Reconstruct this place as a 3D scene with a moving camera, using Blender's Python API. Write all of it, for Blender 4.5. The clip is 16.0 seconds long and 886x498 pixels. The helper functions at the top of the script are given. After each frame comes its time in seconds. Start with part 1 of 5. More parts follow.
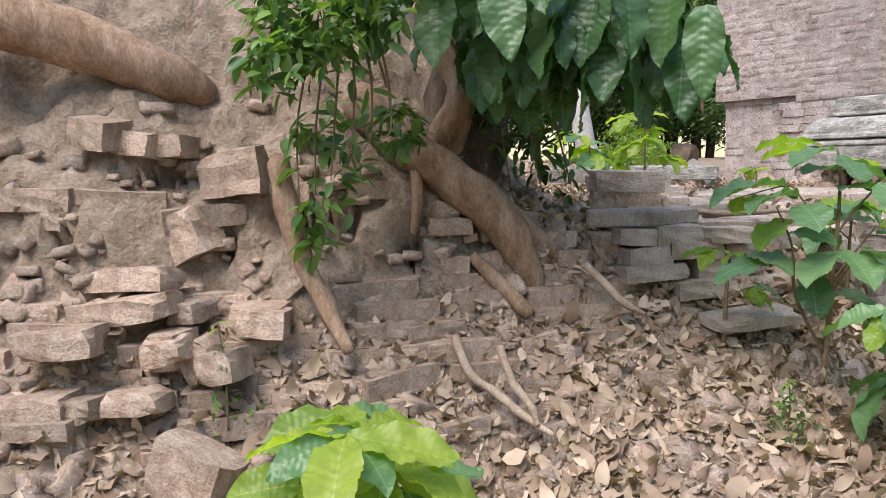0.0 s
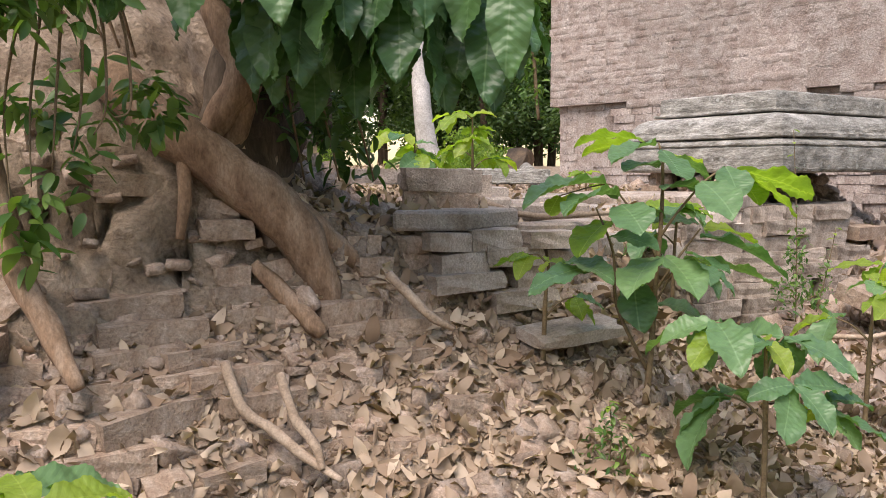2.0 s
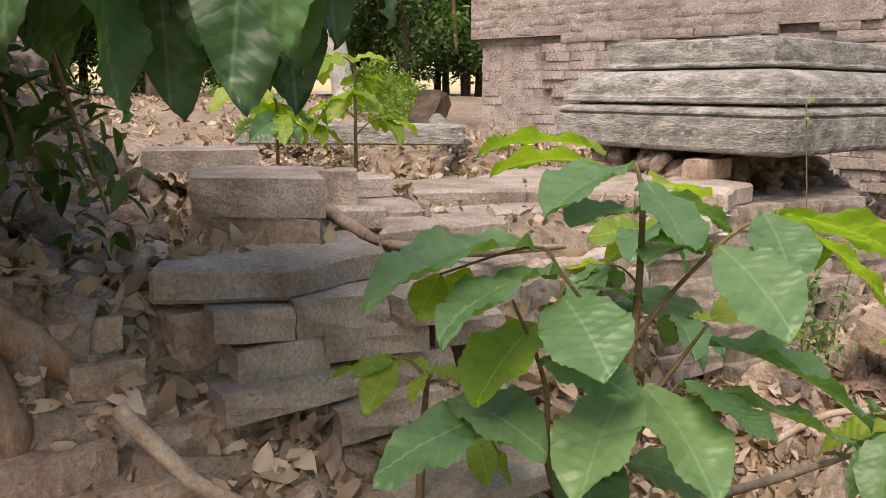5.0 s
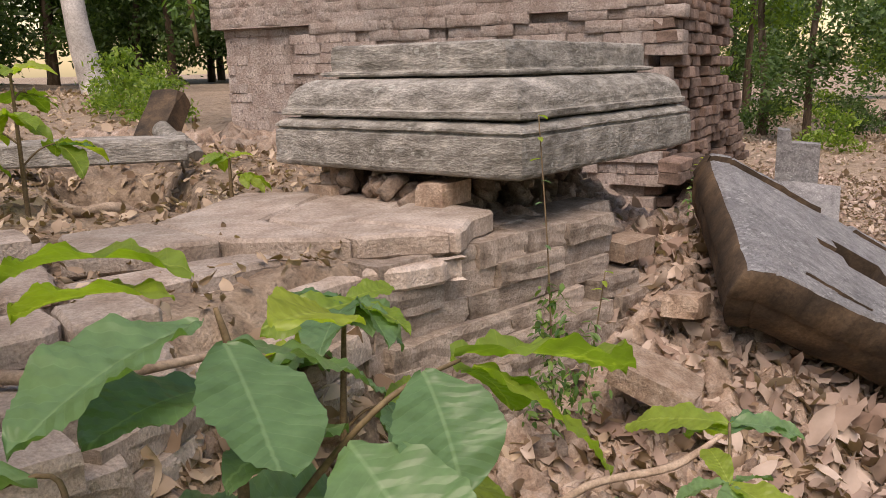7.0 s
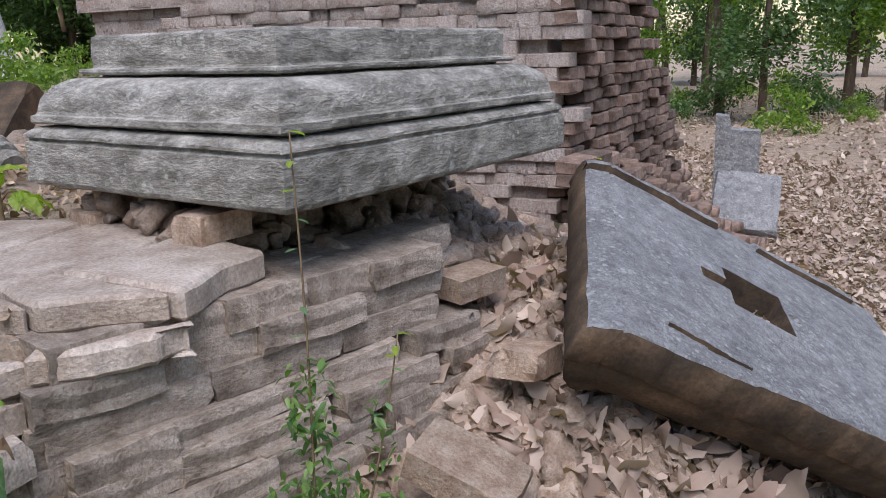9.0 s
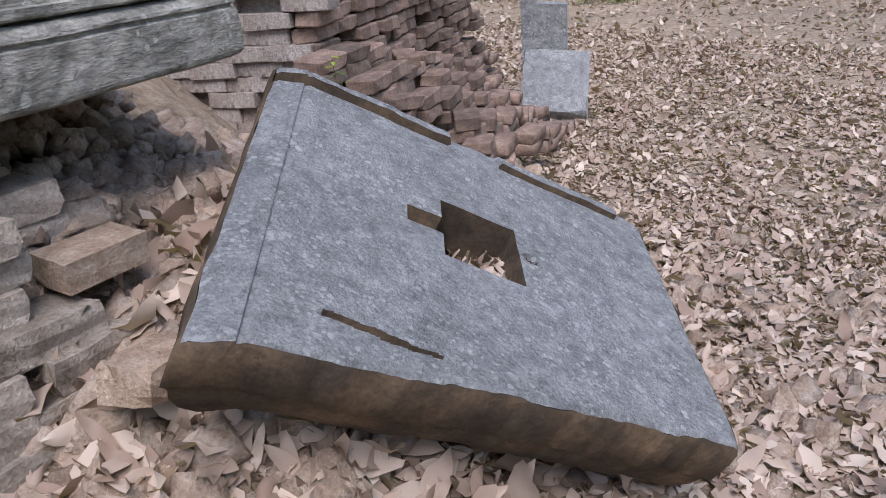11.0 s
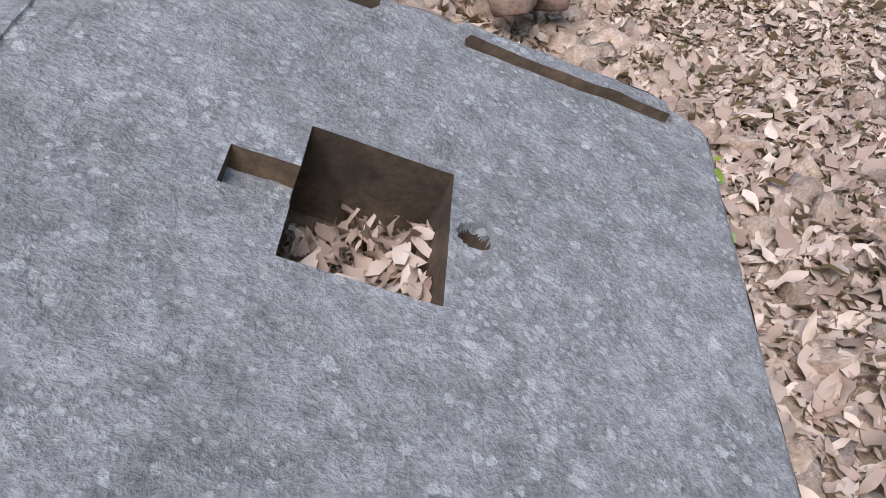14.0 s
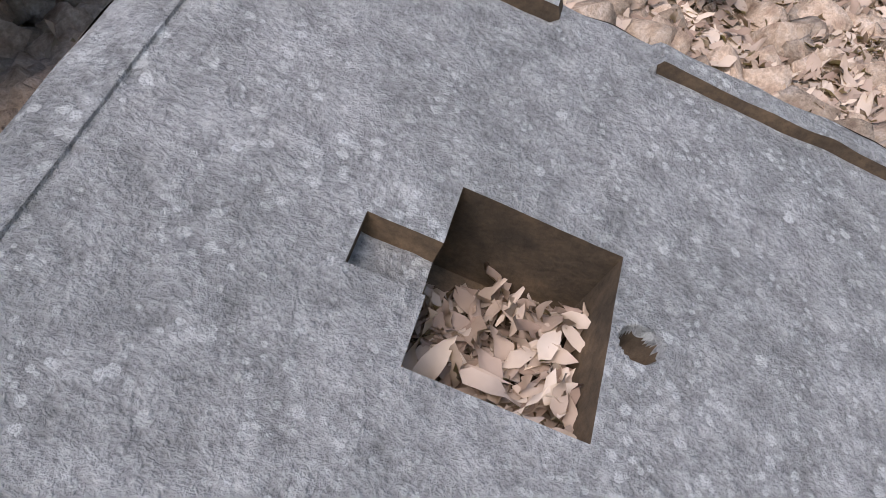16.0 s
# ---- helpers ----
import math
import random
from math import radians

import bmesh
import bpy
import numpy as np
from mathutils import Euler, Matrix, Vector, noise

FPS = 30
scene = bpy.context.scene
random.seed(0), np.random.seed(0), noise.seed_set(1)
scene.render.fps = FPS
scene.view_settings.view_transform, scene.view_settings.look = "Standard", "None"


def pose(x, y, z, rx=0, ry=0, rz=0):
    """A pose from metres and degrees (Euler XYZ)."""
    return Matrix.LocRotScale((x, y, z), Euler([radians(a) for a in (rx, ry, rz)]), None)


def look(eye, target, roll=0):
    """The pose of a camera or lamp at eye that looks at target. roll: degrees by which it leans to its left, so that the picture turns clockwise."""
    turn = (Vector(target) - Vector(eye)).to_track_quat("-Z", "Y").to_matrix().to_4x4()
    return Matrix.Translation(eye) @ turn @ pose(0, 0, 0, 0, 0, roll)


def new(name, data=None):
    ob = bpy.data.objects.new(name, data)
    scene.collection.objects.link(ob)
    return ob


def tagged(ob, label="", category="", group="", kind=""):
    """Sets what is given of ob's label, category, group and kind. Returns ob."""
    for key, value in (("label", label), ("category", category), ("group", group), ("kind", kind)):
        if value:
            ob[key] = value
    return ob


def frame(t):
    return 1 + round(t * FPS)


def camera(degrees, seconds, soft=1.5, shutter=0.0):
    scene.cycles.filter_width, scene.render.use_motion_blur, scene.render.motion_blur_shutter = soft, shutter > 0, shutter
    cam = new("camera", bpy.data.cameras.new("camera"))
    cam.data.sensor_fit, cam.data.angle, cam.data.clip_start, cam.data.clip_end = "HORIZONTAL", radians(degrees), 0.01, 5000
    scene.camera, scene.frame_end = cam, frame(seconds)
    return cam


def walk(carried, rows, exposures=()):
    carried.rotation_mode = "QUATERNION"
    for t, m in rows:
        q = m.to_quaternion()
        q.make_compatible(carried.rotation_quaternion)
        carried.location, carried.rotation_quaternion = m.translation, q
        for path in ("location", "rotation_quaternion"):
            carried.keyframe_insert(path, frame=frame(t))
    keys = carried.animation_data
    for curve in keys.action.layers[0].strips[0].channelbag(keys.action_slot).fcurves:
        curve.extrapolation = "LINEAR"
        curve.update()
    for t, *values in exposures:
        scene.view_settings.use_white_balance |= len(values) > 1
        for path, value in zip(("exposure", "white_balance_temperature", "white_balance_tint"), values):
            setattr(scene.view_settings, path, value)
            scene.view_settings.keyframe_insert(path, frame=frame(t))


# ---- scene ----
cam = camera(56.9, 16.0, soft=0.8)
PATH = [
    (0, (0.232, 0.033, 1.355), (0.101, 2.024, 1.217), -0.9),
    (0.5, (0.309, 0.096, 1.363), (0.313, 2.093, 1.252), -1.2),
    (1, (0.425, 0.19, 1.35), (0.538, 2.185, 1.271), -1.1),
    (1.5, (0.49, 0.317, 1.349), (0.647, 2.308, 1.234), -1.1),
    (2, (0.474, 0.55, 1.314), (0.702, 2.533, 1.19), -0.5),
    (2.5, (0.528, 0.782, 1.3), (0.819, 2.747, 1.071), 1.4),
    (3, (0.647, 1.172, 1.326), (0.948, 3.133, 1.073), 1.9),
    (3.2, (0.736, 1.329, 1.351), (1.005, 3.3, 1.144), 2.0),
    (5.3, (1.041, 2.11, 1.6), (1.503, 4.028, 1.274), -1.4),
    (5.5, (1.138, 2.189, 1.603), (1.684, 4.086, 1.279), -1.7),
    (6, (1.294, 2.324, 1.668), (1.853, 4.216, 1.336), -1.0),
    (6.5, (1.362, 2.411, 1.695), (1.982, 4.278, 1.339), -2.0),
    (7, (1.447, 2.509, 1.737), (2.293, 4.284, 1.37), -2.0),
    (7.5, (1.567, 2.559, 1.763), (2.447, 4.316, 1.391), -3.0),
    (8, (1.892, 2.568, 1.778), (2.783, 4.323, 1.42), -2.8),
    (8.5, (2.085, 2.656, 1.767), (3.018, 4.382, 1.381), -2.2),
    (9, (2.287, 2.866, 1.78), (3.187, 4.604, 1.365), -2.5),
    (9.5, (2.45, 2.963, 1.818), (3.364, 4.69, 1.394), -2.9),
    (10, (2.705, 3.01, 1.772), (3.74, 4.648, 1.278), -3.6),
    (10.2, (2.815, 3.03, 1.785), (3.873, 4.638, 1.242), -3.6),
    (12.3, (3.653, 3.404, 1.624), (4.811, 4.804, 0.787), -8.0),
    (12.5, (3.747, 3.413, 1.613), (4.86, 4.846, 0.771), -8.1),
    (13, (3.935, 3.477, 1.593), (4.944, 4.948, 0.687), -7.8),
    (13.5, (4.042, 3.673, 1.554), (4.973, 5.168, 0.607), -8.2),
    (14, (4.119, 3.791, 1.555), (4.858, 5.313, 0.488), -10.3),
    (14.5, (4.199, 3.878, 1.587), (4.69, 5.41, 0.399), -12.3),
    (15, (4.240, 3.971, 1.564), (4.743, 5.477, 0.347), -11.6),
    (15.5, (4.256, 4.007, 1.597), (4.699, 5.529, 0.377), -11.5),
    (16, (4.254, 4.055, 1.654), (4.602, 5.624, 0.463), -11.0),
]
# the path's own upright leans by two degrees
LEVEL = pose(0, 0, 1.36, -2) @ pose(0, 0, -1.36)
walk(cam, [(t, LEVEL @ look(eye, target, roll)) for t, eye, target, roll in PATH],
     exposures=[(0, 1.33, 6400, 16), (3.2, 1.25, 7400, 20), (5.3, 1.1, 7600, 20), (6.5, 0.9, 7700, 22), (8.0, 0.6, 7400, 25), (8.6, 0.75, 6200, 17), (10, 0.85, 6000, 17), (12.3, 1.08, 6000, 15), (16, 1.15, 6500, 16)])

# ---- light ----
world = bpy.data.worlds.new("sky")
scene.world = world
world.use_nodes = True
wn = world.node_tree
sky = wn.nodes.new("ShaderNodeTexSky")
sky.sky_type = "NISHITA"
sky.sun_disc = False
sky.sun_elevation = radians(59)
sky.sun_rotation = radians(214)
sky.air_density = 1.5
sky.dust_density = 1.0
wn.links.new(sky.outputs[0], wn.nodes["Background"].inputs[0])
wn.nodes["Background"].inputs[1].default_value = 0.11
sun = new("sun", bpy.data.lights.new("sun", "SUN"))
sun.data.energy = 2.0
sun.data.angle = radians(40)
sun.data.color = (1.0, 0.95, 0.87)
# from above and from behind the walker's left shoulder
sun.matrix_world = look((-4.5, -6.7, 13), (0, 0, 0))

# ---- materials ----


def nodes_of(name):
    mat = bpy.data.materials.new(name)
    mat.use_nodes = True
    return mat, mat.node_tree.nodes, mat.node_tree.links, mat.node_tree.nodes["Principled BSDF"]


def ramp(n, stops):
    r = n.new("ShaderNodeValToRGB")
    while len(r.color_ramp.elements) < len(stops):
        r.color_ramp.elements.new(0.5)
    for e, (p, c) in zip(r.color_ramp.elements, stops):
        e.position = p
        e.color = (*c, 1)
    return r


def noise_tex(n, l, scale, detail=6, rough=0.6, stretch=None):
    co = n.new("ShaderNodeTexCoord")
    src = co.outputs["Object"]
    if stretch:
        mp = n.new("ShaderNodeMapping")
        mp.inputs["Scale"].default_value = stretch
        l.new(src, mp.inputs[0])
        src = mp.outputs[0]
    t = n.new("ShaderNodeTexNoise")
    t.inputs["Scale"].default_value = scale
    t.inputs["Detail"].default_value = detail
    t.inputs["Roughness"].default_value = rough
    l.new(src, t.inputs["Vector"])
    return t


def mixed(n, l, kind, fac, a, b):
    m = n.new("ShaderNodeMix")
    m.data_type = "RGBA"
    m.blend_type = kind
    for socket, v in ((m.inputs[0], fac), (m.inputs[6], a), (m.inputs[7], b)):
        if hasattr(v, "is_output"):
            l.new(v, socket)
        elif isinstance(v, tuple):
            socket.default_value = (*v, 1)
        else:
            socket.default_value = v
    return m.outputs[2]


def mineral(name, stops, scale=6, fine=60, rough=0.9, bump=0.5, dist=0.01, stretch=None, spots=None, vary=0.0, island=False, big=1.3, clods=0):
    """Stone, brick or earth: two scales of tone, optional spots of pale lichen or pit shade, and relief."""
    mat, n, l, b = nodes_of(name)
    large = noise_tex(n, l, scale, 8, 0.65, stretch)
    col = ramp(n, stops)
    l.new(large.outputs[0], col.inputs[0])
    small = noise_tex(n, l, fine, 5, 0.7, stretch)
    grain = ramp(n, [(0.3, (0.5, 0.5, 0.5)), (0.7, (1.3, 1.3, 1.3))])
    l.new(small.outputs[0], grain.inputs[0])
    out = mixed(n, l, "MULTIPLY", 0.75, col.outputs[0], grain.outputs[0])
    patch = noise_tex(n, l, big, 4, 0.6)
    stain = ramp(n, [(0.35, (0.7, 0.7, 0.68)), (0.65, (1.15, 1.12, 1.1))])
    l.new(patch.outputs[0], stain.inputs[0])
    out = mixed(n, l, "MULTIPLY", 0.6, out, stain.outputs[0])
    if vary:
        src = n.new("ShaderNodeNewGeometry").outputs["Random Per Island"] if island else n.new("ShaderNodeObjectInfo").outputs["Random"]
        tone = ramp(n, [(0, (1 - vary, 1 - vary, 1 - vary)), (0.5, (1, 0.97, 0.95)), (1, (1 + vary, 1 + vary * 0.8, 1 + vary * 0.7))])
        l.new(src, tone.inputs[0])
        out = mixed(n, l, "MULTIPLY", 1.0, out, tone.outputs[0])
    if spots:
        for sc, lo, tint in spots:
            v = n.new("ShaderNodeTexVoronoi")
            v.inputs["Scale"].default_value = sc
            v.inputs["Randomness"].default_value = 1
            co = n.new("ShaderNodeTexCoord")
            warp = noise_tex(n, l, sc * 2.5, 3)
            add = n.new("ShaderNodeVectorMath")
            add.operation = "MULTIPLY_ADD"
            l.new(warp.outputs["Color"], add.inputs[0])
            add.inputs[1].default_value = (0.35 / sc, 0.35 / sc, 0.35 / sc)
            l.new(co.outputs["Object"], add.inputs[2])
            l.new(add.outputs[0], v.inputs["Vector"])
            mask = ramp(n, [(lo * 0.8, (1, 1, 1)), (lo, (0, 0, 0))])
            l.new(v.outputs["Distance"], mask.inputs[0])
            some = noise_tex(n, l, sc * 0.2, 2)
            keep = ramp(n, [(0.45, (0, 0, 0)), (0.6, (0.75, 0.75, 0.75))])
            l.new(some.outputs[0], keep.inputs[0])
            both = mixed(n, l, "MULTIPLY", 1.0, mask.outputs[0], keep.outputs[0])
            out = mixed(n, l, "MIX", both, out, tint)
    l.new(out, b.inputs["Base Color"])
    b.inputs["Roughness"].default_value = rough
    b.inputs["Specular IOR Level"].default_value = 0.25
    bm_ = n.new("ShaderNodeBump")
    bm_.inputs["Strength"].default_value = bump
    bm_.inputs["Distance"].default_value = dist
    hsum = n.new("ShaderNodeMath")
    hsum.operation = "MULTIPLY_ADD"
    l.new(small.outputs[0], hsum.inputs[0])
    hsum.inputs[1].default_value = 0.5
    l.new(large.outputs[0], hsum.inputs[2])
    height = hsum.outputs[0]
    if clods:
        vor = n.new("ShaderNodeTexVoronoi")
        vor.inputs["Scale"].default_value = clods
        vor.feature = "SMOOTH_F1"
        l.new(n.new("ShaderNodeTexCoord").outputs["Object"], vor.inputs["Vector"])
        lump = n.new("ShaderNodeMath")
        lump.operation = "MULTIPLY_ADD"
        l.new(vor.outputs["Distance"], lump.inputs[0])
        lump.inputs[1].default_value = -0.8
        l.new(height, lump.inputs[2])
        height = lump.outputs[0]
    l.new(height, bm_.inputs["Height"])
    l.new(bm_.outputs[0], b.inputs["Normal"])
    return mat


def foliage(name, dark, light, translucent=0.35, rough=0.42, island=False, veins=False):
    """Leaf: tone by leaf, translucent against the light, waxy gloss."""
    mat, n, l, b = nodes_of(name)
    src = n.new("ShaderNodeNewGeometry").outputs["Random Per Island"] if island else n.new("ShaderNodeObjectInfo").outputs["Random"]
    tone = ramp(n, [(0, dark), (0.7, tuple((a + c) / 2 for a, c in zip(dark, light))), (1, light)])
    l.new(src, tone.inputs[0])
    blotch = noise_tex(n, l, 9, 4)
    shade = ramp(n, [(0.3, (0.8, 0.8, 0.75)), (0.7, (1.15, 1.15, 1.1))])
    l.new(blotch.outputs[0], shade.inputs[0])
    out = mixed(n, l, "MULTIPLY", 0.8, tone.outputs[0], shade.outputs[0])
    if veins:
        # a pale midrib and side veins that slant towards the tip
        axes = n.new("ShaderNodeSeparateXYZ")
        l.new(n.new("ShaderNodeTexCoord").outputs["Object"], axes.inputs[0])

        def calc(op, a, c):
            m = n.new("ShaderNodeMath")
            m.operation = op
            for socket, v in zip(m.inputs, (a, c)):
                if hasattr(v, "is_output"):
                    l.new(v, socket)
                else:
                    socket.default_value = v
            return m.outputs[0]

        off = calc("ABSOLUTE", axes.outputs[1], 0)
        run = calc("SUBTRACT", calc("MULTIPLY", axes.outputs[0], 11.0), calc("MULTIPLY", off, 9.0))
        saw = calc("ABSOLUTE", calc("SUBTRACT", calc("FRACT", run, 0), 0.5), 0)
        side = ramp(n, [(0.0, (0.16, 0.16, 0.16)), (0.05, (0.0, 0.0, 0.0))])
        l.new(saw, side.inputs[0])
        rib = ramp(n, [(0.004, (0.45, 0.45, 0.45)), (0.012, (0.0, 0.0, 0.0))])
        l.new(off, rib.inputs[0])
        lines = mixed(n, l, "LIGHTEN", 1.0, side.outputs[0], rib.outputs[0])
        out = mixed(n, l, "MIX", lines, out, tuple(0.06 + 1.15 * v for v in light))
        swell = n.new("ShaderNodeBump")
        swell.inputs["Strength"].default_value = 0.17
        swell.inputs["Distance"].default_value = 0.015
        l.new(saw, swell.inputs["Height"])
        l.new(swell.outputs[0], b.inputs["Normal"])
    l.new(out, b.inputs["Base Color"])
    b.inputs["Roughness"].default_value = rough
    b.inputs["Specular IOR Level"].default_value = 0.45
    tr = n.new("ShaderNodeBsdfTranslucent")
    glow = mixed(n, l, "MULTIPLY", 1.0, out, (1.5, 1.7, 0.5))
    l.new(glow, tr.inputs[0])
    mix = n.new("ShaderNodeMixShader")
    mix.inputs[0].default_value = translucent
    l.new(b.outputs[0], mix.inputs[1])
    l.new(tr.outputs[0], mix.inputs[2])
    l.new(mix.outputs[0], n["Material Output"].inputs[0])
    return mat


EARTH = mineral("dry_earth", [(0.3, (0.24, 0.17, 0.12)), (0.5, (0.41, 0.315, 0.23)), (0.7, (0.52, 0.42, 0.33))], 9, 60, 0.95, 1.0, 0.05, vary=0, big=0.7, clods=14)
BRICK = mineral("weathered_brick", [(0.3, (0.29, 0.20, 0.145)), (0.5, (0.44, 0.34, 0.26)), (0.7, (0.55, 0.46, 0.38))], 14, 90, 0.93, 1.0, 0.02, vary=0.22)
BRICK_STUFF = mineral("weathered_brick_loose", [(0.3, (0.27, 0.19, 0.145)), (0.5, (0.42, 0.33, 0.26)), (0.7, (0.54, 0.46, 0.40))], 14, 90, 0.93, 1.0, 0.02, vary=0.28, island=True)
# its dark spots paint the shade of small pits in the wall
WALL_BRICK = mineral("tower_brick", [(0.3, (0.34, 0.26, 0.22)), (0.5, (0.48, 0.405, 0.36)), (0.7, (0.58, 0.52, 0.48))], 7, 70, 0.93, 1.0, 0.05, vary=0.07, spots=[(16, 0.22, (0.2, 0.16, 0.145)), (5, 0.2, (0.26, 0.2, 0.17))], big=0.9)
# moss and the shade of the turned-away flank, both put into the brick colour
WALL_DARK = mineral("tower_brick_mossy_shaded", [(0.3, (0.10, 0.07, 0.055)), (0.5, (0.22, 0.16, 0.13)), (0.7, (0.36, 0.27, 0.22))], 8, 90, 0.93, 0.7, 0.012, vary=0.3)
STONE = mineral("grey_sandstone", [(0.3, (0.17, 0.161, 0.137)), (0.48, (0.36, 0.342, 0.303)), (0.66, (0.60, 0.572, 0.52))], 8, 50, 0.9, 1.0, 0.035, stretch=(1, 1, 2.6), spots=[(30, 0.3, (0.52, 0.515, 0.47)), (9, 0.16, (0.55, 0.55, 0.5))], big=2.5)
SLAB = mineral("blue_grey_sandstone", [(0.28, (0.215, 0.216, 0.219)), (0.5, (0.36, 0.361, 0.367)), (0.7, (0.49, 0.492, 0.498))], 17, 100, 0.88, 1.0, 0.045, spots=[(60, 0.34, (0.52, 0.525, 0.525)), (33, 0.3, (0.56, 0.565, 0.565)), (21, 0.22, (0.56, 0.565, 0.56)), (11, 0.14, (0.64, 0.645, 0.64))], big=2.6)
SLAB_SIDE = mineral("brown_stain_and_shade", [(0.3, (0.03, 0.025, 0.02)), (0.5, (0.085, 0.06, 0.04)), (0.7, (0.17, 0.115, 0.07))], 5, 70, 0.85, 0.5, 0.01)
PAVE = mineral("pale_platform_stone", [(0.3, (0.31, 0.25, 0.20)), (0.5, (0.47, 0.40, 0.34)), (0.7, (0.62, 0.56, 0.50))], 6, 90, 0.93, 1.0, 0.02, vary=0.12)
# darker copy of the pale stone: the courses' shade is in the colour
PLAT_BRICK = mineral("platform_brick_shaded", [(0.3, (0.22, 0.175, 0.14)), (0.5, (0.40, 0.34, 0.285)), (0.7, (0.56, 0.50, 0.44))], 9, 90, 0.93, 1.0, 0.025, vary=0.2, big=2.0)
BARK = mineral("root_bark", [(0.3, (0.17, 0.105, 0.065)), (0.5, (0.30, 0.20, 0.13)), (0.72, (0.45, 0.34, 0.25))], 9, 70, 0.85, 0.6, 0.012, stretch=(1.5, 1.5, 0.6), vary=0.12)
# bark tone lowered to carry the leaves' shade on the bank tree's trunk
TRUNK = mineral("grey_brown_bark", [(0.3, (0.045, 0.034, 0.024)), (0.5, (0.10, 0.075, 0.052)), (0.7, (0.19, 0.15, 0.115))], 4, 40, 0.9, 0.8, 0.02, stretch=(2, 2, 0.5), vary=0.3)
PALE_TRUNK = mineral("pale_bark", [(0.3, (0.36, 0.33, 0.30)), (0.6, (0.6, 0.57, 0.54)), (0.8, (0.7, 0.67, 0.64))], 3, 30, 0.85, 0.5, 0.01)
STEM = mineral("brown_stem", [(0.3, (0.13, 0.085, 0.05)), (0.7, (0.24, 0.18, 0.10))], 20, 100, 0.7, 0.3, 0.004)
TWIG = mineral("dry_stick", [(0.3, (0.22, 0.16, 0.11)), (0.7, (0.45, 0.37, 0.29))], 12, 100, 0.9, 0.5, 0.006, vary=0.25)
DEAD = foliage("dead_leaf", (0.20, 0.13, 0.085), (0.56, 0.44, 0.34), 0.12, 0.7, island=True)
DEAD_PALE = foliage("dead_leaf_pale", (0.26, 0.175, 0.14), (0.58, 0.47, 0.41), 0.12, 0.7, island=True)
LEAF = foliage("sapling_leaf", (0.09, 0.185, 0.085), (0.17, 0.29, 0.125), 0.34, 0.36, veins=True)
LEAF_YOUNG = foliage("young_leaf", (0.19, 0.30, 0.05), (0.36, 0.44, 0.07), 0.5, 0.4, veins=True)
LEAF_DARK = foliage("broad_tree_leaf", (0.045, 0.11, 0.04), (0.09, 0.18, 0.065), 0.3, 0.38, veins=True)
LEAF_BUSH = foliage("bush_leaf", (0.045, 0.115, 0.03), (0.20, 0.31, 0.08), 0.35, 0.4, island=True)
LEAF_WOOD = foliage("wood_leaf", (0.03, 0.07, 0.02), (0.12, 0.20, 0.06), 0.35, 0.5, island=True)
LEAF_LIGHT = foliage("sunny_wood_leaf", (0.09, 0.17, 0.03), (0.28, 0.38, 0.07), 0.45, 0.5, island=True)

# ---- mesh helpers ----


def mesh_of(name, verts, faces, mat, smooth=False):
    me = bpy.data.meshes.new(name)
    me.from_pydata([tuple(v) for v in verts], [], [tuple(f) for f in faces])
    me.materials.append(mat)
    if smooth:
        me.polygons.foreach_set("use_smooth", [True] * len(me.polygons))
    me.update()
    return me


def child(name, me, parent, m=None, label=""):
    ob = new(name, me)
    ob.parent = parent
    if m is not None:
        ob.matrix_basis = m
    if label:
        ob["label"] = label
    return ob


def part(name, bm, material, parent, label="", smooth=False):
    me = bpy.data.meshes.new(name)
    bm.to_mesh(me)
    bm.free()
    me.materials.append(material)
    if smooth:
        me.polygons.foreach_set("use_smooth", [True] * len(me.polygons))
    return child(name, me, parent, None, label)


def thing(name, label, category, group="", m=None, kind=""):
    ob = new(name)
    ob.empty_display_size = 0.1
    if m is not None:
        ob.matrix_basis = m
    return tagged(ob, label, category, group, kind)


def smooth01(a, b, v):
    t = np.clip((v - a) / (b - a), 0, 1)
    return t * t * (3 - 2 * t)


class Waves:
    """Smooth pseudo-noise of the plan, as a sum of turned sines."""

    def __init__(self, seed, size, octaves=5, gain=0.55):
        r = np.random.RandomState(seed)
        self.terms = []
        k, a = 2 * math.pi / size, 1.0
        for _ in range(octaves):
            for _ in range(4):
                w = r.uniform(0, 2 * math.pi)
                self.terms.append((k * math.cos(w) * r.uniform(0.7, 1.4), k * math.sin(w) * r.uniform(0.7, 1.4), r.uniform(0, 6.28), a / 4))
            k, a = k * 2.1, a * gain

    def __call__(self, x, y):
        x = np.asarray(x, float)
        out = np.zeros(np.broadcast(x, y).shape)
        for kx, ky, p, a in self.terms:
            out = out + a * np.sin(kx * x + ky * y + p)
        return out


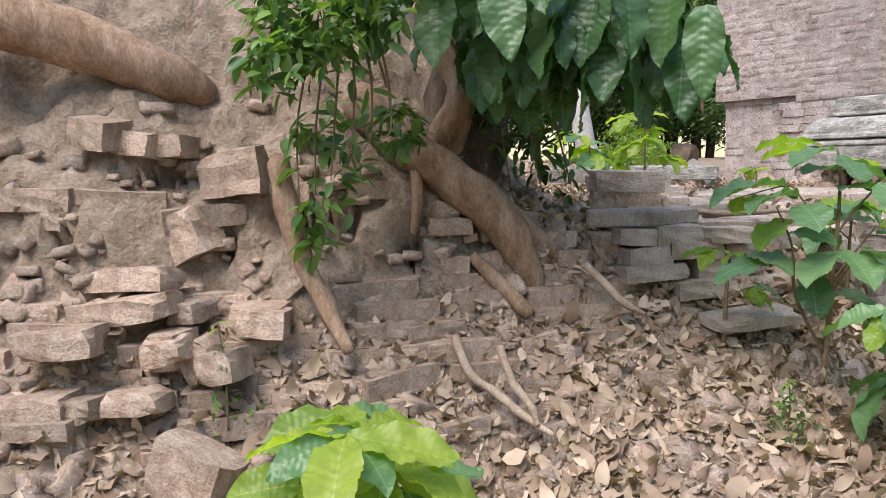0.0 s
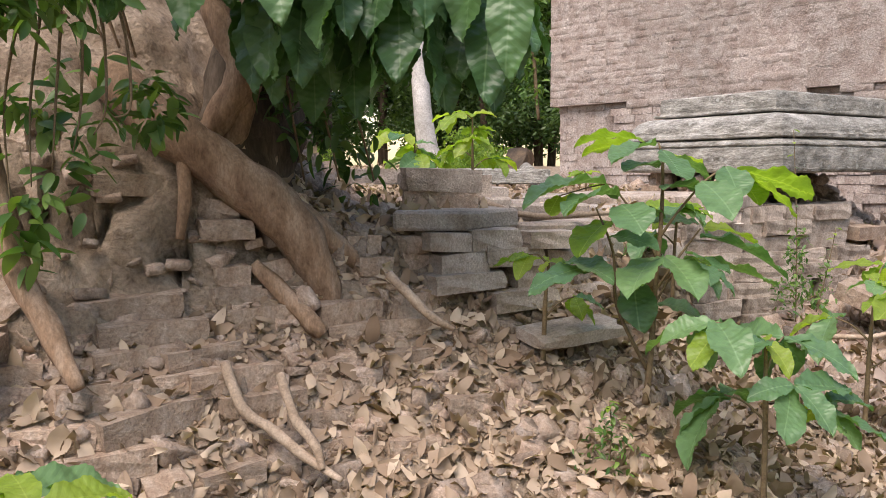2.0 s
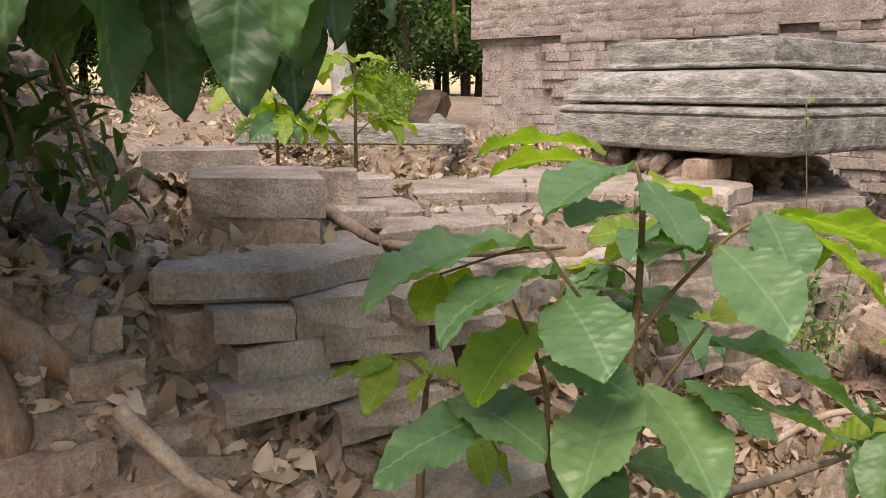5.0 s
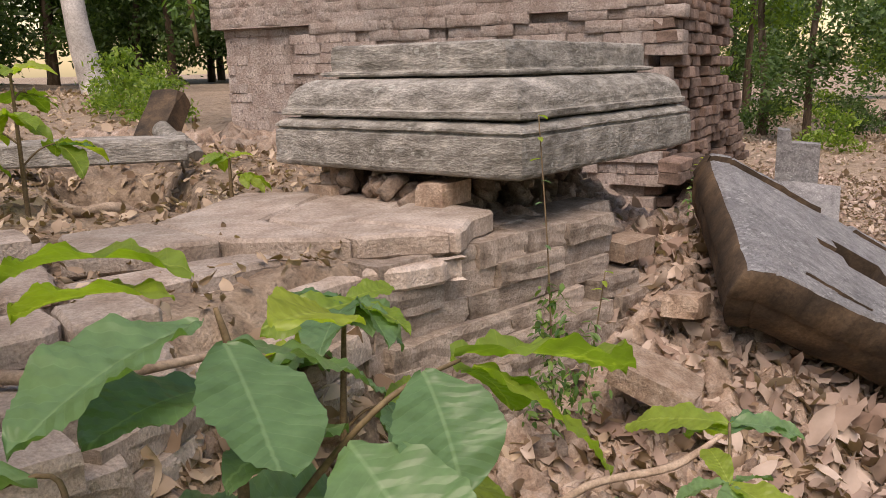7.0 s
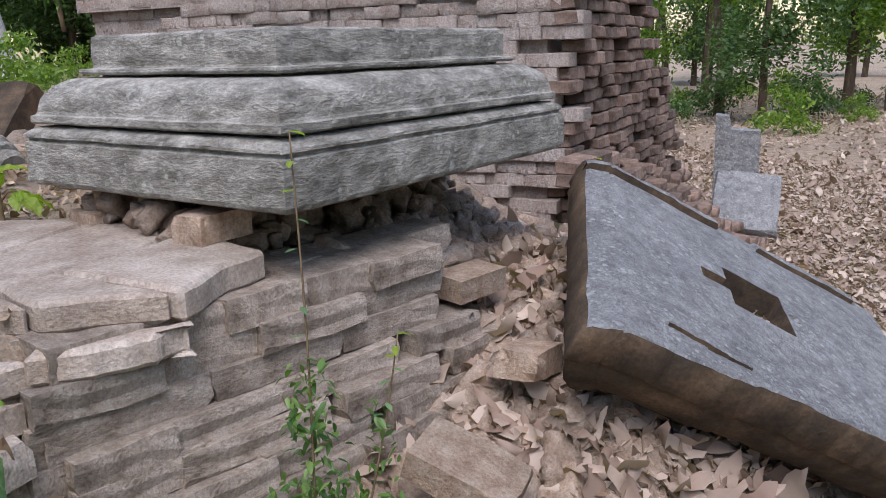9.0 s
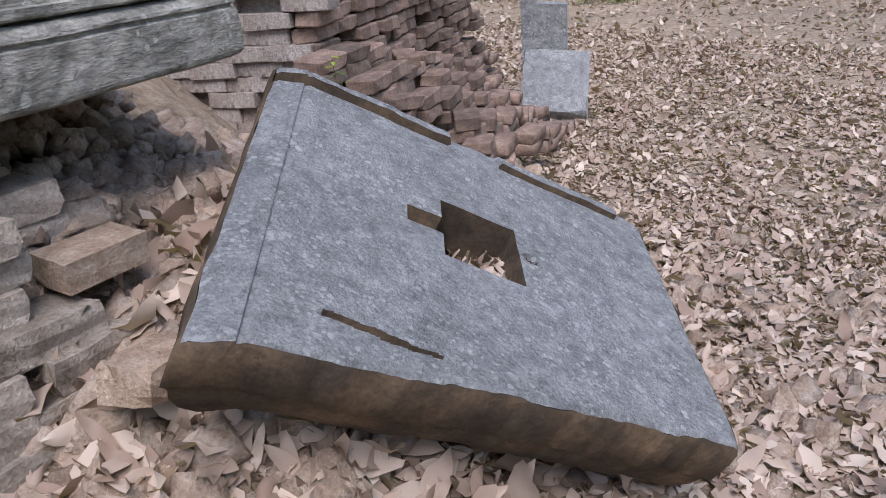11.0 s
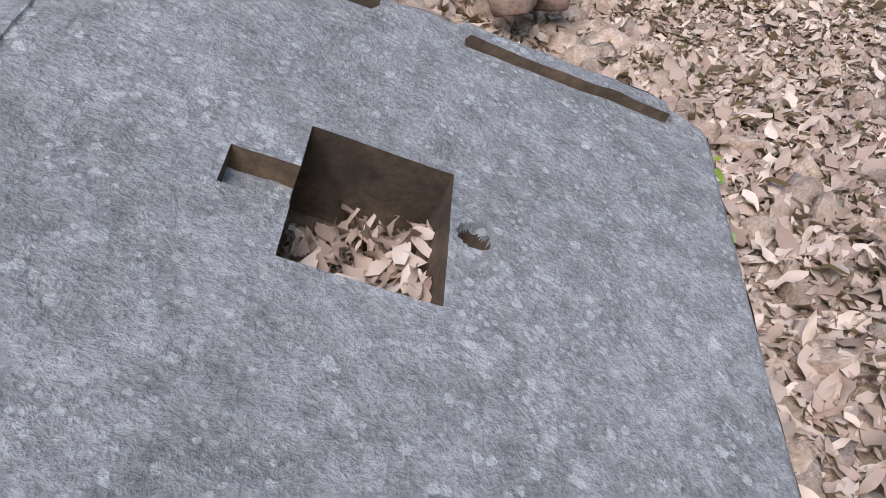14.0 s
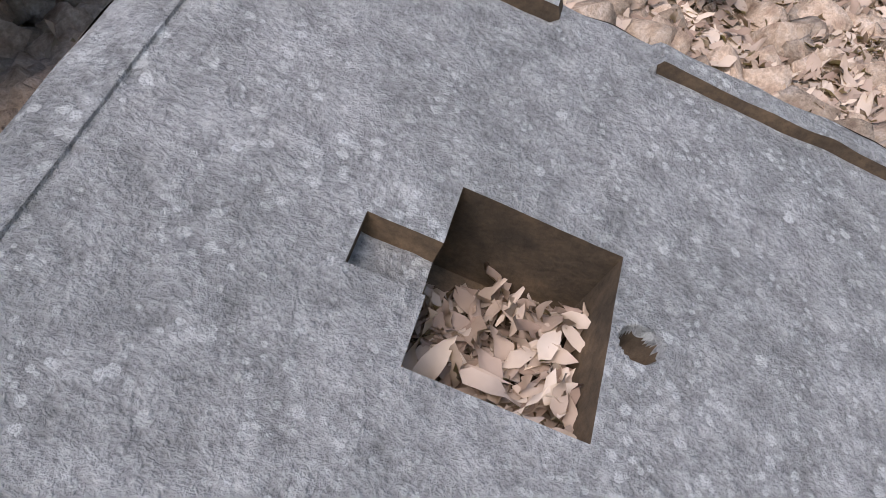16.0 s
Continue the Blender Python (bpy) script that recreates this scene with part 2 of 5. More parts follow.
def joined(name, pieces, mat, label, category, kind="stuff", smooth=False, parent=None):
    """One mesh out of many (verts, faces) arrays; faces of one size each."""
    vs, loops, starts, totals, base, pos = [], [], [], [], 0, 0
    for v, f in pieces:
        vs.append(v)
        f = np.asarray(f)
        loops.append((f + base).ravel())
        k = f.shape[1]
        starts.append(pos + np.arange(len(f)) * k)
        totals.append(np.full(len(f), k))
        pos += f.size
        base += len(v)
    v = np.concatenate(vs)
    me = bpy.data.meshes.new(name)
    me.vertices.add(len(v))
    me.vertices.foreach_set("co", v.astype(np.float32).ravel())
    lp = np.concatenate(loops)
    me.loops.add(len(lp))
    me.loops.foreach_set("vertex_index", lp.astype(np.int32))
    st = np.concatenate(starts)
    me.polygons.add(len(st))
    me.polygons.foreach_set("loop_start", st.astype(np.int32))
    if smooth:
        me.polygons.foreach_set("use_smooth", [True] * len(st))
    me.update(calc_edges=True)
    me.validate()
    me.materials.append(mat)
    ob = new(name, me)
    if parent:
        ob.parent = parent
    return tagged(ob, label, category, "", kind)


def turn_matrix(rx, ry, rz):
    cx, sx, cy, sy, cz, sz = math.cos(rx), math.sin(rx), math.cos(ry), math.sin(ry), math.cos(rz), math.sin(rz)
    return np.array([[cz * cy, cz * sy * sx - sz * cx, cz * sy * cx + sz * sx],
                     [sz * cy, sz * sy * sx + cz * cx, sz * sy * cx - cz * sx],
                     [-sy, cy * sx, cy * cx]])


def tube(points, radii, sides=10, bumps=0.0, seed=0):
    """A tapered round limb along a smooth line through the points."""
    pts = [Vector(p) for p in points]
    line, rad = [], []
    steps = 6
    for i in range(len(pts) - 1):
        p0, p1, p2, p3 = pts[max(i - 1, 0)], pts[i], pts[i + 1], pts[min(i + 2, len(pts) - 1)]
        for s in range(steps + (i == len(pts) - 2)):
            t = s / steps
            line.append(0.5 * ((2 * p1) + (p2 - p0) * t + (2 * p0 - 5 * p1 + 4 * p2 - p3) * t * t + (3 * p1 - p0 - 3 * p2 + p3) * t ** 3))
            rad.append(radii[i] + (radii[i + 1] - radii[i]) * t)
    verts, faces = [], []
    side = Vector((0.3, 0.2, 1)).normalized()
    for i, p in enumerate(line):
        d = (line[min(i + 1, len(line) - 1)] - line[max(i - 1, 0)]).normalized()
        side = (side - d * side.dot(d)).normalized() if abs(side.dot(d)) < 0.98 else d.orthogonal().normalized()
        other = d.cross(side)
        for k in range(sides):
            a = 2 * math.pi * k / sides
            r = rad[i] * (1 + bumps * noise.noise(Vector((math.cos(a) * 1.5 + seed, math.sin(a) * 1.5, i * 0.35))))
            verts.append(p + side * (r * math.cos(a)) + other * (r * math.sin(a)))
    for i in range(len(line) - 1):
        for k in range(sides):
            a, b = i * sides + k, i * sides + (k + 1) % sides
            faces.append((a, b, b + sides, a + sides))
    faces.append(tuple(reversed(range(sides))))
    faces.append(tuple(range(len(verts) - sides, len(verts))))
    return verts, faces


def worn_block(name, sx, sy, sz, mat, wear=0.006, seed=0, cuts=2, bevel=0.008):
    """A brick or stone with rounded, uneven edges; centred on its base."""
    bm = bmesh.new()
    bmesh.ops.create_cube(bm, size=1)
    bmesh.ops.scale(bm, vec=(sx, sy, sz), verts=bm.verts)
    long_edges = [e for e in bm.edges if abs((e.verts[0].co - e.verts[1].co).x) > sx * 0.9]
    if cuts:
        bmesh.ops.subdivide_edges(bm, edges=long_edges, cuts=cuts)
    sharp = [e for e in bm.edges if len(e.link_faces) == 2 and e.calc_face_angle() > 0.5]
    bmesh.ops.bevel(bm, geom=sharp, offset=bevel, segments=1, affect="EDGES", profile=0.6)
    for v in bm.verts:
        v.co += wear * noise.noise_vector(v.co * (0.9 / max(sz, 0.05)) + Vector((seed * 7.3, seed * 3.1, 0)))
        v.co.z += sz / 2
    me = bpy.data.meshes.new(name)
    bm.to_mesh(me)
    bm.free()
    me.materials.append(mat)
    return me


def rock_shape(seed, level=1):
    bm = bmesh.new()
    bmesh.ops.create_icosphere(bm, subdivisions=level, radius=0.5)
    r = random.Random(seed)
    planes = [(Vector((r.uniform(-1, 1), r.uniform(-1, 1), r.uniform(-1, 1))).normalized(), r.uniform(0.22, 0.36)) for _ in range(7)]
    for v in bm.verts:
        for nrm, d in planes:
            k = v.co.dot(nrm)
            if k > d:
                v.co -= nrm * (k - d)
    vs = np.array([v.co[:] for v in bm.verts])
    bm.verts.index_update()
    fs = np.array([[v.index for v in f.verts] for f in bm.faces])
    bm.free()
    return vs, fs


def leaf_shape(kind, seed):
    """verts, quad faces of a leaf one long along x, its face up along z."""
    r = random.Random(seed)
    nx, ny = (40, 6) if kind in ("broad", "hanging") else (5, 2) if kind == "dead" else (6, 2)
    width = {"broad": 0.235, "hanging": 0.23, "dead": 0.185, "bush": 0.19}[kind] * r.uniform(0.9, 1.1)
    droop = {"broad": r.uniform(0.2, 0.75), "hanging": r.uniform(0.05, 0.3), "dead": r.uniform(-0.6, 0.9), "bush": r.uniform(0.0, 0.5)}[kind]
    fold = {"broad": r.uniform(0.1, 0.45), "hanging": 0.25, "dead": r.uniform(-0.5, 0.6), "bush": 0.35}[kind]
    curl = r.uniform(-0.15, 0.15)
    vs, fs = [], []
    for i in range(nx + 1):
        t = i / nx
        w = width * (math.sin(math.pi * min(1, t * 0.94 + 0.06) ** 0.85) ** 0.75) if t < 1 else 0.004
        if kind == "broad" and 0 < t < 1:
            w = width * math.sin(math.pi * (0.03 + 0.97 * t) ** 1.2) ** 0.7 * (1 + 0.02 * math.cos(69 * t) * min(1, 3 * (1 - t)))
        if t == 0:
            w = 0.012
        for j in range(ny + 1):
            s = j / ny * 2 - 1
            wav = 0.0
            if kind in ("broad", "hanging"):
                wav = -0.011 * math.cos(2 * math.pi * (t * 11 - abs(s) * w * 9)) * min(1, abs(s) * 4) + 0.03 * abs(s) * math.sin(t * 19 + s * 3 + seed)
            x = math.sin(droop * t) / droop if abs(droop) > 0.02 else t
            z = -(1 - math.cos(droop * t)) / droop if abs(droop) > 0.02 else 0
            y = s * w
            if kind == "dead":
                wav = 0.08 * math.sin(t * 7 + seed * 2.1) * s + 0.05 * math.sin(t * 5 + seed) + 0.05 * math.sin(t * 17 + seed * 3 + s * 4)
            vs.append((x * 1.0, y + curl * t * t * 0.6, z + fold * abs(s) * w + wav))
    for i in range(nx):
        for j in range(ny):
            a = i * (ny + 1) + j
            fs.append((a, a + ny + 1, a + ny + 2, a + 1))
    return np.array(vs), np.array(fs)


# ---- the lie of the land ----
BOUND = [(-40, -6), (-9, 1.6), (-1.3, 2.92), (-0.35, 3.22), (0.3, 3.62), (0.75, 3.82), (1.35, 4.0), (2.15, 4.62), (3.4, 5.1), (4.35, 5.5), (5.0, 6.2), (5.7, 7.2), (6.6, 9.0), (9.5, 14), (40, 60)]
WAVE_A, WAVE_B, WAVE_C = Waves(3, 1.6), Waves(5, 0.35, 4, 0.6), Waves(8, 14, 3)


def inside(x, y):
    """Distance into the mound from its foot line, negative outside it."""
    x, y = np.asarray(x, float), np.asarray(y, float)
    best = np.full(x.shape, 1e9)
    sign = np.ones(x.shape)
    for (x0, y0), (x1, y1) in zip(BOUND, BOUND[1:]):
        dx, dy = x1 - x0, y1 - y0
        t = np.clip(((x - x0) * dx + (y - y0) * dy) / (dx * dx + dy * dy), 0, 1)
        d = np.hypot(x - x0 - t * dx, y - y0 - t * dy)
        s = np.where(dx * (y - y0) - dy * (x - x0) > 0, 1.0, -1.0)
        sign = np.where(d < best, s, sign)
        best = np.minimum(best, d)
    return best * sign


def ground_z(x, y):
    x, y = np.asarray(x, float), np.asarray(y, float)
    d = inside(x, y)
    wob = WAVE_A(x, y)
    fine = WAVE_B(x, y)
    out = np.maximum(-d, 0)
    low = -0.08 + 0.16 * smooth01(0.4, 2.2, x) - 0.42 * smooth01(5.0, 9.5, x) + 0.0 * y
    talus = (0.80 - 0.38 * smooth01(1.6, 2.3, x) + 0.25 * smooth01(3.3, 4.2, x)) * np.exp(-(out / (0.46 + 0.22 * smooth01(0.2, 0.8, x) * smooth01(2.2, 1.6, x))) ** 1.2) + 0.3 * np.exp(-((x - 3.85) ** 2 + (y - 4.75) ** 2) / 0.3) * (d < 0.3)
    foot = low + talus
    bank = 1 - smooth01(-0.5, 0.55, x)
    under = smooth01(2.4, 3.2, x) * (1 - smooth01(5.2, 6.2, x))
    wall = smooth01(-0.03, 0.24, d + 0.05 * wob)
    top = 1.06 - 0.26 * under * (1 - smooth01(0.35, 1.0, d)) + 0.03 * smooth01(1, 6, d) - 0.6 * smooth01(4.3, 5.6, x) * smooth01(12, 8, y)
    rise = 0.22 * smooth01(8, 20, y) + 0.03 * np.clip(d - 3, 0, 60) * smooth01(6, 20, y) * 0.12
    hill = (top - foot) * wall + rise * (d > 0)
    # the eroded bank stands higher, and steepens
    hill = hill + bank * (0.45 * smooth01(0.10, 0.36, d + 0.06 * wob) + 0.95 * smooth01(0.3, 1.0, d + 0.08 * wob)) * smooth01(2.6, 1.5, d)
    z = foot + np.where(d > -0.05, hill, 0)
    near = smooth01(30, 8, np.hypot(x, y - 4))
    z = z + near * (0.035 * wob + 0.018 * fine) * (1 + 0.8 * bank * (d > 0))
    z = z + (1 - near) * 0.12 * WAVE_C(x, y)
    # the hollow under the stone beam
    z = z - 0.42 * smooth01(1.4, 1.6, x) * smooth01(2.2, 2.0, x) * smooth01(6.1, 6.4, y) * smooth01(8.3, 7.9, y)
    return z


def gz(x, y):
    return float(ground_z(np.array([x]), np.array([y]))[0])


def axis(a, b, step, far):
    mid = np.arange(a, b, step)
    grow, p = [], step
    lo, hi = [a], [b]
    while hi[-1] < far:
        p *= 1.22
        hi.append(hi[-1] + p)
        lo.append(lo[-1] - p)
    return np.concatenate([np.array(lo[:0:-1]), mid, np.array(hi)])


HOLLOWS = [(-0.60, 1.14, 0.10), (-0.42, 1.12, 0.09), (-0.86, 1.03, 0.07), (-0.56, 1.45, 0.06), (-1.42, 1.1, 0.08), (-1.12, 1.33, 0.10), (-0.75, 0.62, 0.07), (-1.3, 0.72, 0.09), (0.05, 1.35, 0.08), (-0.15, 0.98, 0.06)]


def build_ground():
    xs, ys = axis(-2.2, 6.6, 0.032, 400), axis(1.4, 7.4, 0.028, 400)
    X, Y = np.meshgrid(xs, ys)
    Z = ground_z(X, Y)
    # crumbling earth on the bank's face
    d = inside(X, Y)
    face = smooth01(-0.1, 0.15, d) * smooth01(0.9, 0.4, X) * smooth01(2.2, 1.2, d) * smooth01(-8, -3, X)
    v = np.stack([X, Y, Z], -1).reshape(-1, 3)
    fc = face.ravel()
    for i in np.nonzero(fc > 0.02)[0]:
        p = Vector(v[i])
        k = noise.noise(p * 4.0) * 0.06 + noise.noise(p * 11.0) * 0.045 + abs(noise.noise(p * 24)) * 0.03
        for hx, hz, hr in HOLLOWS:
            near = math.hypot(p.x - hx, (p.z - hz) * 1.5) / hr
            if near < 1:
                k -= 0.16 * (1 - near * near)
        v[i, 1] -= fc[i] * k
        v[i, 2] += fc[i] * 0.3 * k
    nx, ny = len(xs), len(ys)
    i = np.arange(nx * ny).reshape(ny, nx)
    f = np.stack([i[:-1, :-1], i[:-1, 1:], i[1:, 1:], i[1:, :-1]], -1).reshape(-1, 4)
    return joined("ground", [(v, f)], EARTH, "dry brown earth ground strewn with fallen leaves", "ground", "structure", smooth=True)


build_ground()

# ---- pedestal: a moulded block of sandstone, tilted out over the rubble ----
AX_R = Vector((0.887, 0.462, 0))
AX_L = Vector((-0.462, 0.887, 0))
CORNER = Vector((2.887, 4.888, 1.268))


def moulding(name, parent, rows, length_r, length_l, mat, seed, label):
    """A four-sided course swept along (height, inset) rows, with worn edges."""
    per = []
    n1, n2 = 56, 46
    corners = [(0, 0), (1, 0), (1, 1), (0, 1)]
    for k in range(4):
        (a0, b0), (a1, b1) = corners[k], corners[(k + 1) % 4]
        n = n1 if k % 2 == 0 else n2
        for i in range(n):
            per.append((a0 + (a1 - a0) * i / n, b0 + (b1 - b0) * i / n))
    verts, faces = [], []
    for z, inset in rows:
        for a, b in per:
            r = inset + a * (length_r - 2 * inset)
            l = inset + b * (length_l - 2 * inset)
            p = AX_R * r + AX_L * l + Vector((0, 0, z))
            out = (AX_R * (a - 0.5) + AX_L * (b - 0.5)).normalized()
            q = Vector((p.x * 5, p.y * 5, p.z * 16)) + Vector((seed, 0, 0))
            k = 0.004 * noise.noise(q) + 0.004 * noise.noise(q * 2.7) + 0.006 * noise.noise(Vector((p.x * 25, p.y * 25, p.z * 60)))
            p = p + out * k
            p.z += 0.0025 * noise.noise(Vector((p.x * 6, p.y * 6, seed)))
            verts.append(p)
    n = len(per)
    for j in range(len(rows) - 1):
        for i in range(n):
            faces.append((j * n + i, j * n + (i + 1) % n, (j + 1) * n + (i + 1) % n, (j + 1) * n + i))
    faces.append(tuple(reversed(range(n))))
    faces.append(tuple(range((len(rows) - 1) * n, len(rows) * n)))
    return child(name, mesh_of(name, verts, faces, mat), parent, None, label)


def build_pedestal():
    base = thing("pedestal", "weathered grey sandstone pedestal with moulded sides, resting askew on rubble", "pedestal", m=Matrix.Translation(CORNER))
    lr, ll = 1.58, 1.22
    low = [(0.0, 0.03), (0.010, 0.006), (0.022, 0.0), (0.06, 0.0), (0.10, 0.0), (0.145, 0.003), (0.150, 0.014), (0.158, 0.016), (0.163, 0.004), (0.172, 0.006), (0.185, 0.022), (0.196, 0.046), (0.197, 0.075)]
    mid = [(0.197, 0.08), (0.204, 0.078), (0.206, 0.032), (0.212, 0.026), (0.232, 0.026), (0.236, 0.038), (0.245, 0.042), (0.262, 0.044), (0.285, 0.052), (0.305, 0.064), (0.322, 0.082), (0.336, 0.104), (0.346, 0.13), (0.350, 0.165)]
    top = [(0.350, 0.20), (0.358, 0.198), (0.360, 0.150), (0.368, 0.144), (0.376, 0.146), (0.379, 0.176), (0.385, 0.18), (0.42, 0.178), (0.462, 0.18), (0.478, 0.184), (0.485, 0.2)]
    moulding("plinth", base, low, lr, ll, STONE, 1.3, "broad plain plinth course")
    moulding("torus_course", base, mid, lr, ll, STONE, 5.1, "rounded sloping course")
    moulding("top_course", base, top, lr, ll, STONE, 9.4, "upright top course, darker")


build_pedestal()

# ---- fallen slab with a square socket ----
SLAB_O = Vector((4.475, 4.795, 0.824))
SLAB_U = Vector((0.748, -0.445, -0.492)).normalized()
SLAB_N = Vector((0.306, -0.427, 0.851)).normalized()
SLAB_V = SLAB_N.cross(SLAB_U)
SLAB_M = Matrix(((SLAB_U.x, SLAB_V.x, SLAB_N.x, SLAB_O.x), (SLAB_U.y, SLAB_V.y, SLAB_N.y, SLAB_O.y), (SLAB_U.z, SLAB_V.z, SLAB_N.z, SLAB_O.z), (0, 0, 0, 1)))


def build_slab():
    slab = thing("fallen_slab", "blue-grey stone slab with a square socket, fallen at a slant on the rubble", "stone slab", m=SLAB_M)

    def cuts(lo, hi, step, marks):
        c = set(np.round(np.arange(lo, hi + 1e-6, step), 4))
        c = {v for v in c if all(abs(v - m) > step * 0.45 for m in marks)}
        for m in marks:
            c |= {m - 0.0015, m + 0.0015}
        return np.array(sorted(c | {lo, hi}))

    us = cuts(-0.62, 0.725, 0.012, (-0.183, -0.078, 0.16, -0.53))
    vs = cuts(0.0, 1.0, 0.0115, ())
    hv = [0.137, -0.145, 0.038, -0.044]
    verts, faces = [], []
    vabs = cuts(-0.70, 0.60, 0.012, tuple(hv) + (0.548,))

    us = np.array(sorted(set(us) | set(np.round(np.arange(0.168, 0.248, 0.004), 4))))
    vabs = np.array(sorted(set(vabs) | set(np.round(np.arange(-0.60, -0.53, 0.004), 4) + 0.0002) | set(np.round(np.arange(-0.026, 0.056, 0.004), 4) + 0.0003)))

    def front(u):
        return -0.723 + (u + 0.6) * 0.176 + 0.012 * noise.noise(Vector((u * 9, 0, 3))) + 0.008 * noise.noise(Vector((u * 30, 0, 7)))

    def back(u):
        return 0.612 + 0.008 * noise.noise(Vector((u * 11, 4, 0))) - 0.05 * max(0, (u - 0.6) / 0.12) ** 2

    def height(u, v, f, b, grid):
        if -0.078 < u < 0.16 and -0.145 < v < 0.137:
            return -0.19
        h = 0.0
        if -0.183 < u <= -0.078 and -0.044 < v < 0.038:
            h = -0.045 - 0.01 * noise.noise(Vector((u * 30, v * 30, 0)))
        r = math.hypot((u - 0.207) / 1.0, (v - 0.015) / 0.85)
        if r < 0.032:
            h = min(h, -0.05 * (1 - (r / 0.032) ** 4))
        h += 0.003 * noise.noise(Vector((u * 5, v * 5, 1))) + 0.0016 * noise.noise(Vector((u * 22, v * 22, 2)))
        broken = u > 0.63 or -0.03 < u < 0.16 + 0.03 * noise.noise(Vector((v * 40, 2, 2)))
        if grid > 0.548:
            h += (-0.002 if broken else 0.020 if u < 0 else 0.010) + 0.005 * noise.noise(Vector((u * 14, v * 14, 6)))
        elif grid > 0.53 and not broken:
            h -= 0.014
        if -0.53 < u < -0.515:
            h -= 0.006
        if u < -0.53:
            h -= (-0.53 - u) * 0.35
        strip = v - f - 0.10 - 0.012 * noise.noise(Vector((u * 8, 1, 9))) - 0.09 * (u + 0.2)
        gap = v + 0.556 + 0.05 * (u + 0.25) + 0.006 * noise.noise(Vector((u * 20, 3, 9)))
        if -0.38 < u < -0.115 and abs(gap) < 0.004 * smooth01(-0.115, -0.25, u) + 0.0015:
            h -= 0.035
        elif gap < 0 and u < -0.1:
            h -= 0.006
        if strip < 0 and u < 0.1:
            h += 0.008 * noise.noise(Vector((u * 10, v * 22, 5)))
        for e in (v - f, b - v, 0.725 - u, u + 0.62):
            if e < 0.012:
                h -= (0.012 - e) * 0.6
        return h

    rows = []
    for v in vabs:
        row = []
        for u in us:
            f, b = front(u), back(u)
            # the sheet's ends follow the worn outline
            vv = v
            if v < -0.44:
                vv = -0.44 + (v + 0.44) / (-0.70 + 0.44) * (f + 0.44)
            elif v > 0.44:
                vv = 0.44 + (v - 0.44) / (0.60 - 0.44) * (b - 0.44)
            uu = u + (0.012 * noise.noise(Vector((vv * 7, 8, 1))) if u > 0.6 or u < -0.55 else 0)
            row.append(len(verts))
            verts.append((uu, vv, height(u, vv, f, b, v)))
        rows.append(row)
    for a, b in zip(rows, rows[1:]):
        for i in range(len(a) - 1):
            faces.append((a[i], a[i + 1], b[i + 1], b[i]))
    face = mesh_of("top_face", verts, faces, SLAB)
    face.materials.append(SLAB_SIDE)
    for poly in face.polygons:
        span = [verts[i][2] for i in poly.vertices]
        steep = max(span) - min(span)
        # dark faces paint shade along the rim, the crack and the channel's steep sides
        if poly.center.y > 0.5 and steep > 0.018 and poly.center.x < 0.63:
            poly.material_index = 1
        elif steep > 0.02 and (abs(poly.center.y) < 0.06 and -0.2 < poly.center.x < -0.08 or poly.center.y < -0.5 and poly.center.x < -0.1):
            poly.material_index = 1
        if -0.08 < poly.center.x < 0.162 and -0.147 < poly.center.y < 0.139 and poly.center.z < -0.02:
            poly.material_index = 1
    # the round hole's deeper faces are darkened for the shade inside it
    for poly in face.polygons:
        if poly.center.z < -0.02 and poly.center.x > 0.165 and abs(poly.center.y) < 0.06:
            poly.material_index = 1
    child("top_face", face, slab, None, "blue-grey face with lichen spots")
    # the moulded sides
    ring = rows[0] + [r[-1] for r in rows[1:]] + rows[-1][-2::-1] + [r[0] for r in rows[-2:0:-1]]
    prof = [(0.0, 0.0), (0.012, 0.006), (0.05, 0.008), (0.115, 0.006), (0.125, -0.006), (0.135, -0.012), (0.16, -0.02), (0.20, -0.045), (0.24, -0.085), (0.26, -0.12)]
    sv, sf = [], []
    n = len(ring)
    for depth, inset in prof:
        for i in ring:
            u, v, z = verts[i]
            d = Vector((u - 0.05, v + 0.03, 0))
            big = max(abs(d.x) / 0.67, abs(d.y) / 0.63)
            s = 1 + (inset + 0.006 * noise.noise(Vector((u * 8, v * 8, depth * 20)))) / 0.65
            sv.append(((u - 0.05) * s + 0.05, (v + 0.03) * s - 0.03, z - depth))
    for j in range(len(prof) - 1):
        for i in range(n):
            sf.append((j * n + (i + 1) % n, j * n + i, (j + 1) * n + i, (j + 1) * n + (i + 1) % n))
    sf.append(tuple(range((len(prof) - 1) * n, len(prof) * n)))
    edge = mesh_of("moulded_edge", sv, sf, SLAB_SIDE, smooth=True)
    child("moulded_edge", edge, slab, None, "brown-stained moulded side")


build_slab()

# ---- brickwork ----


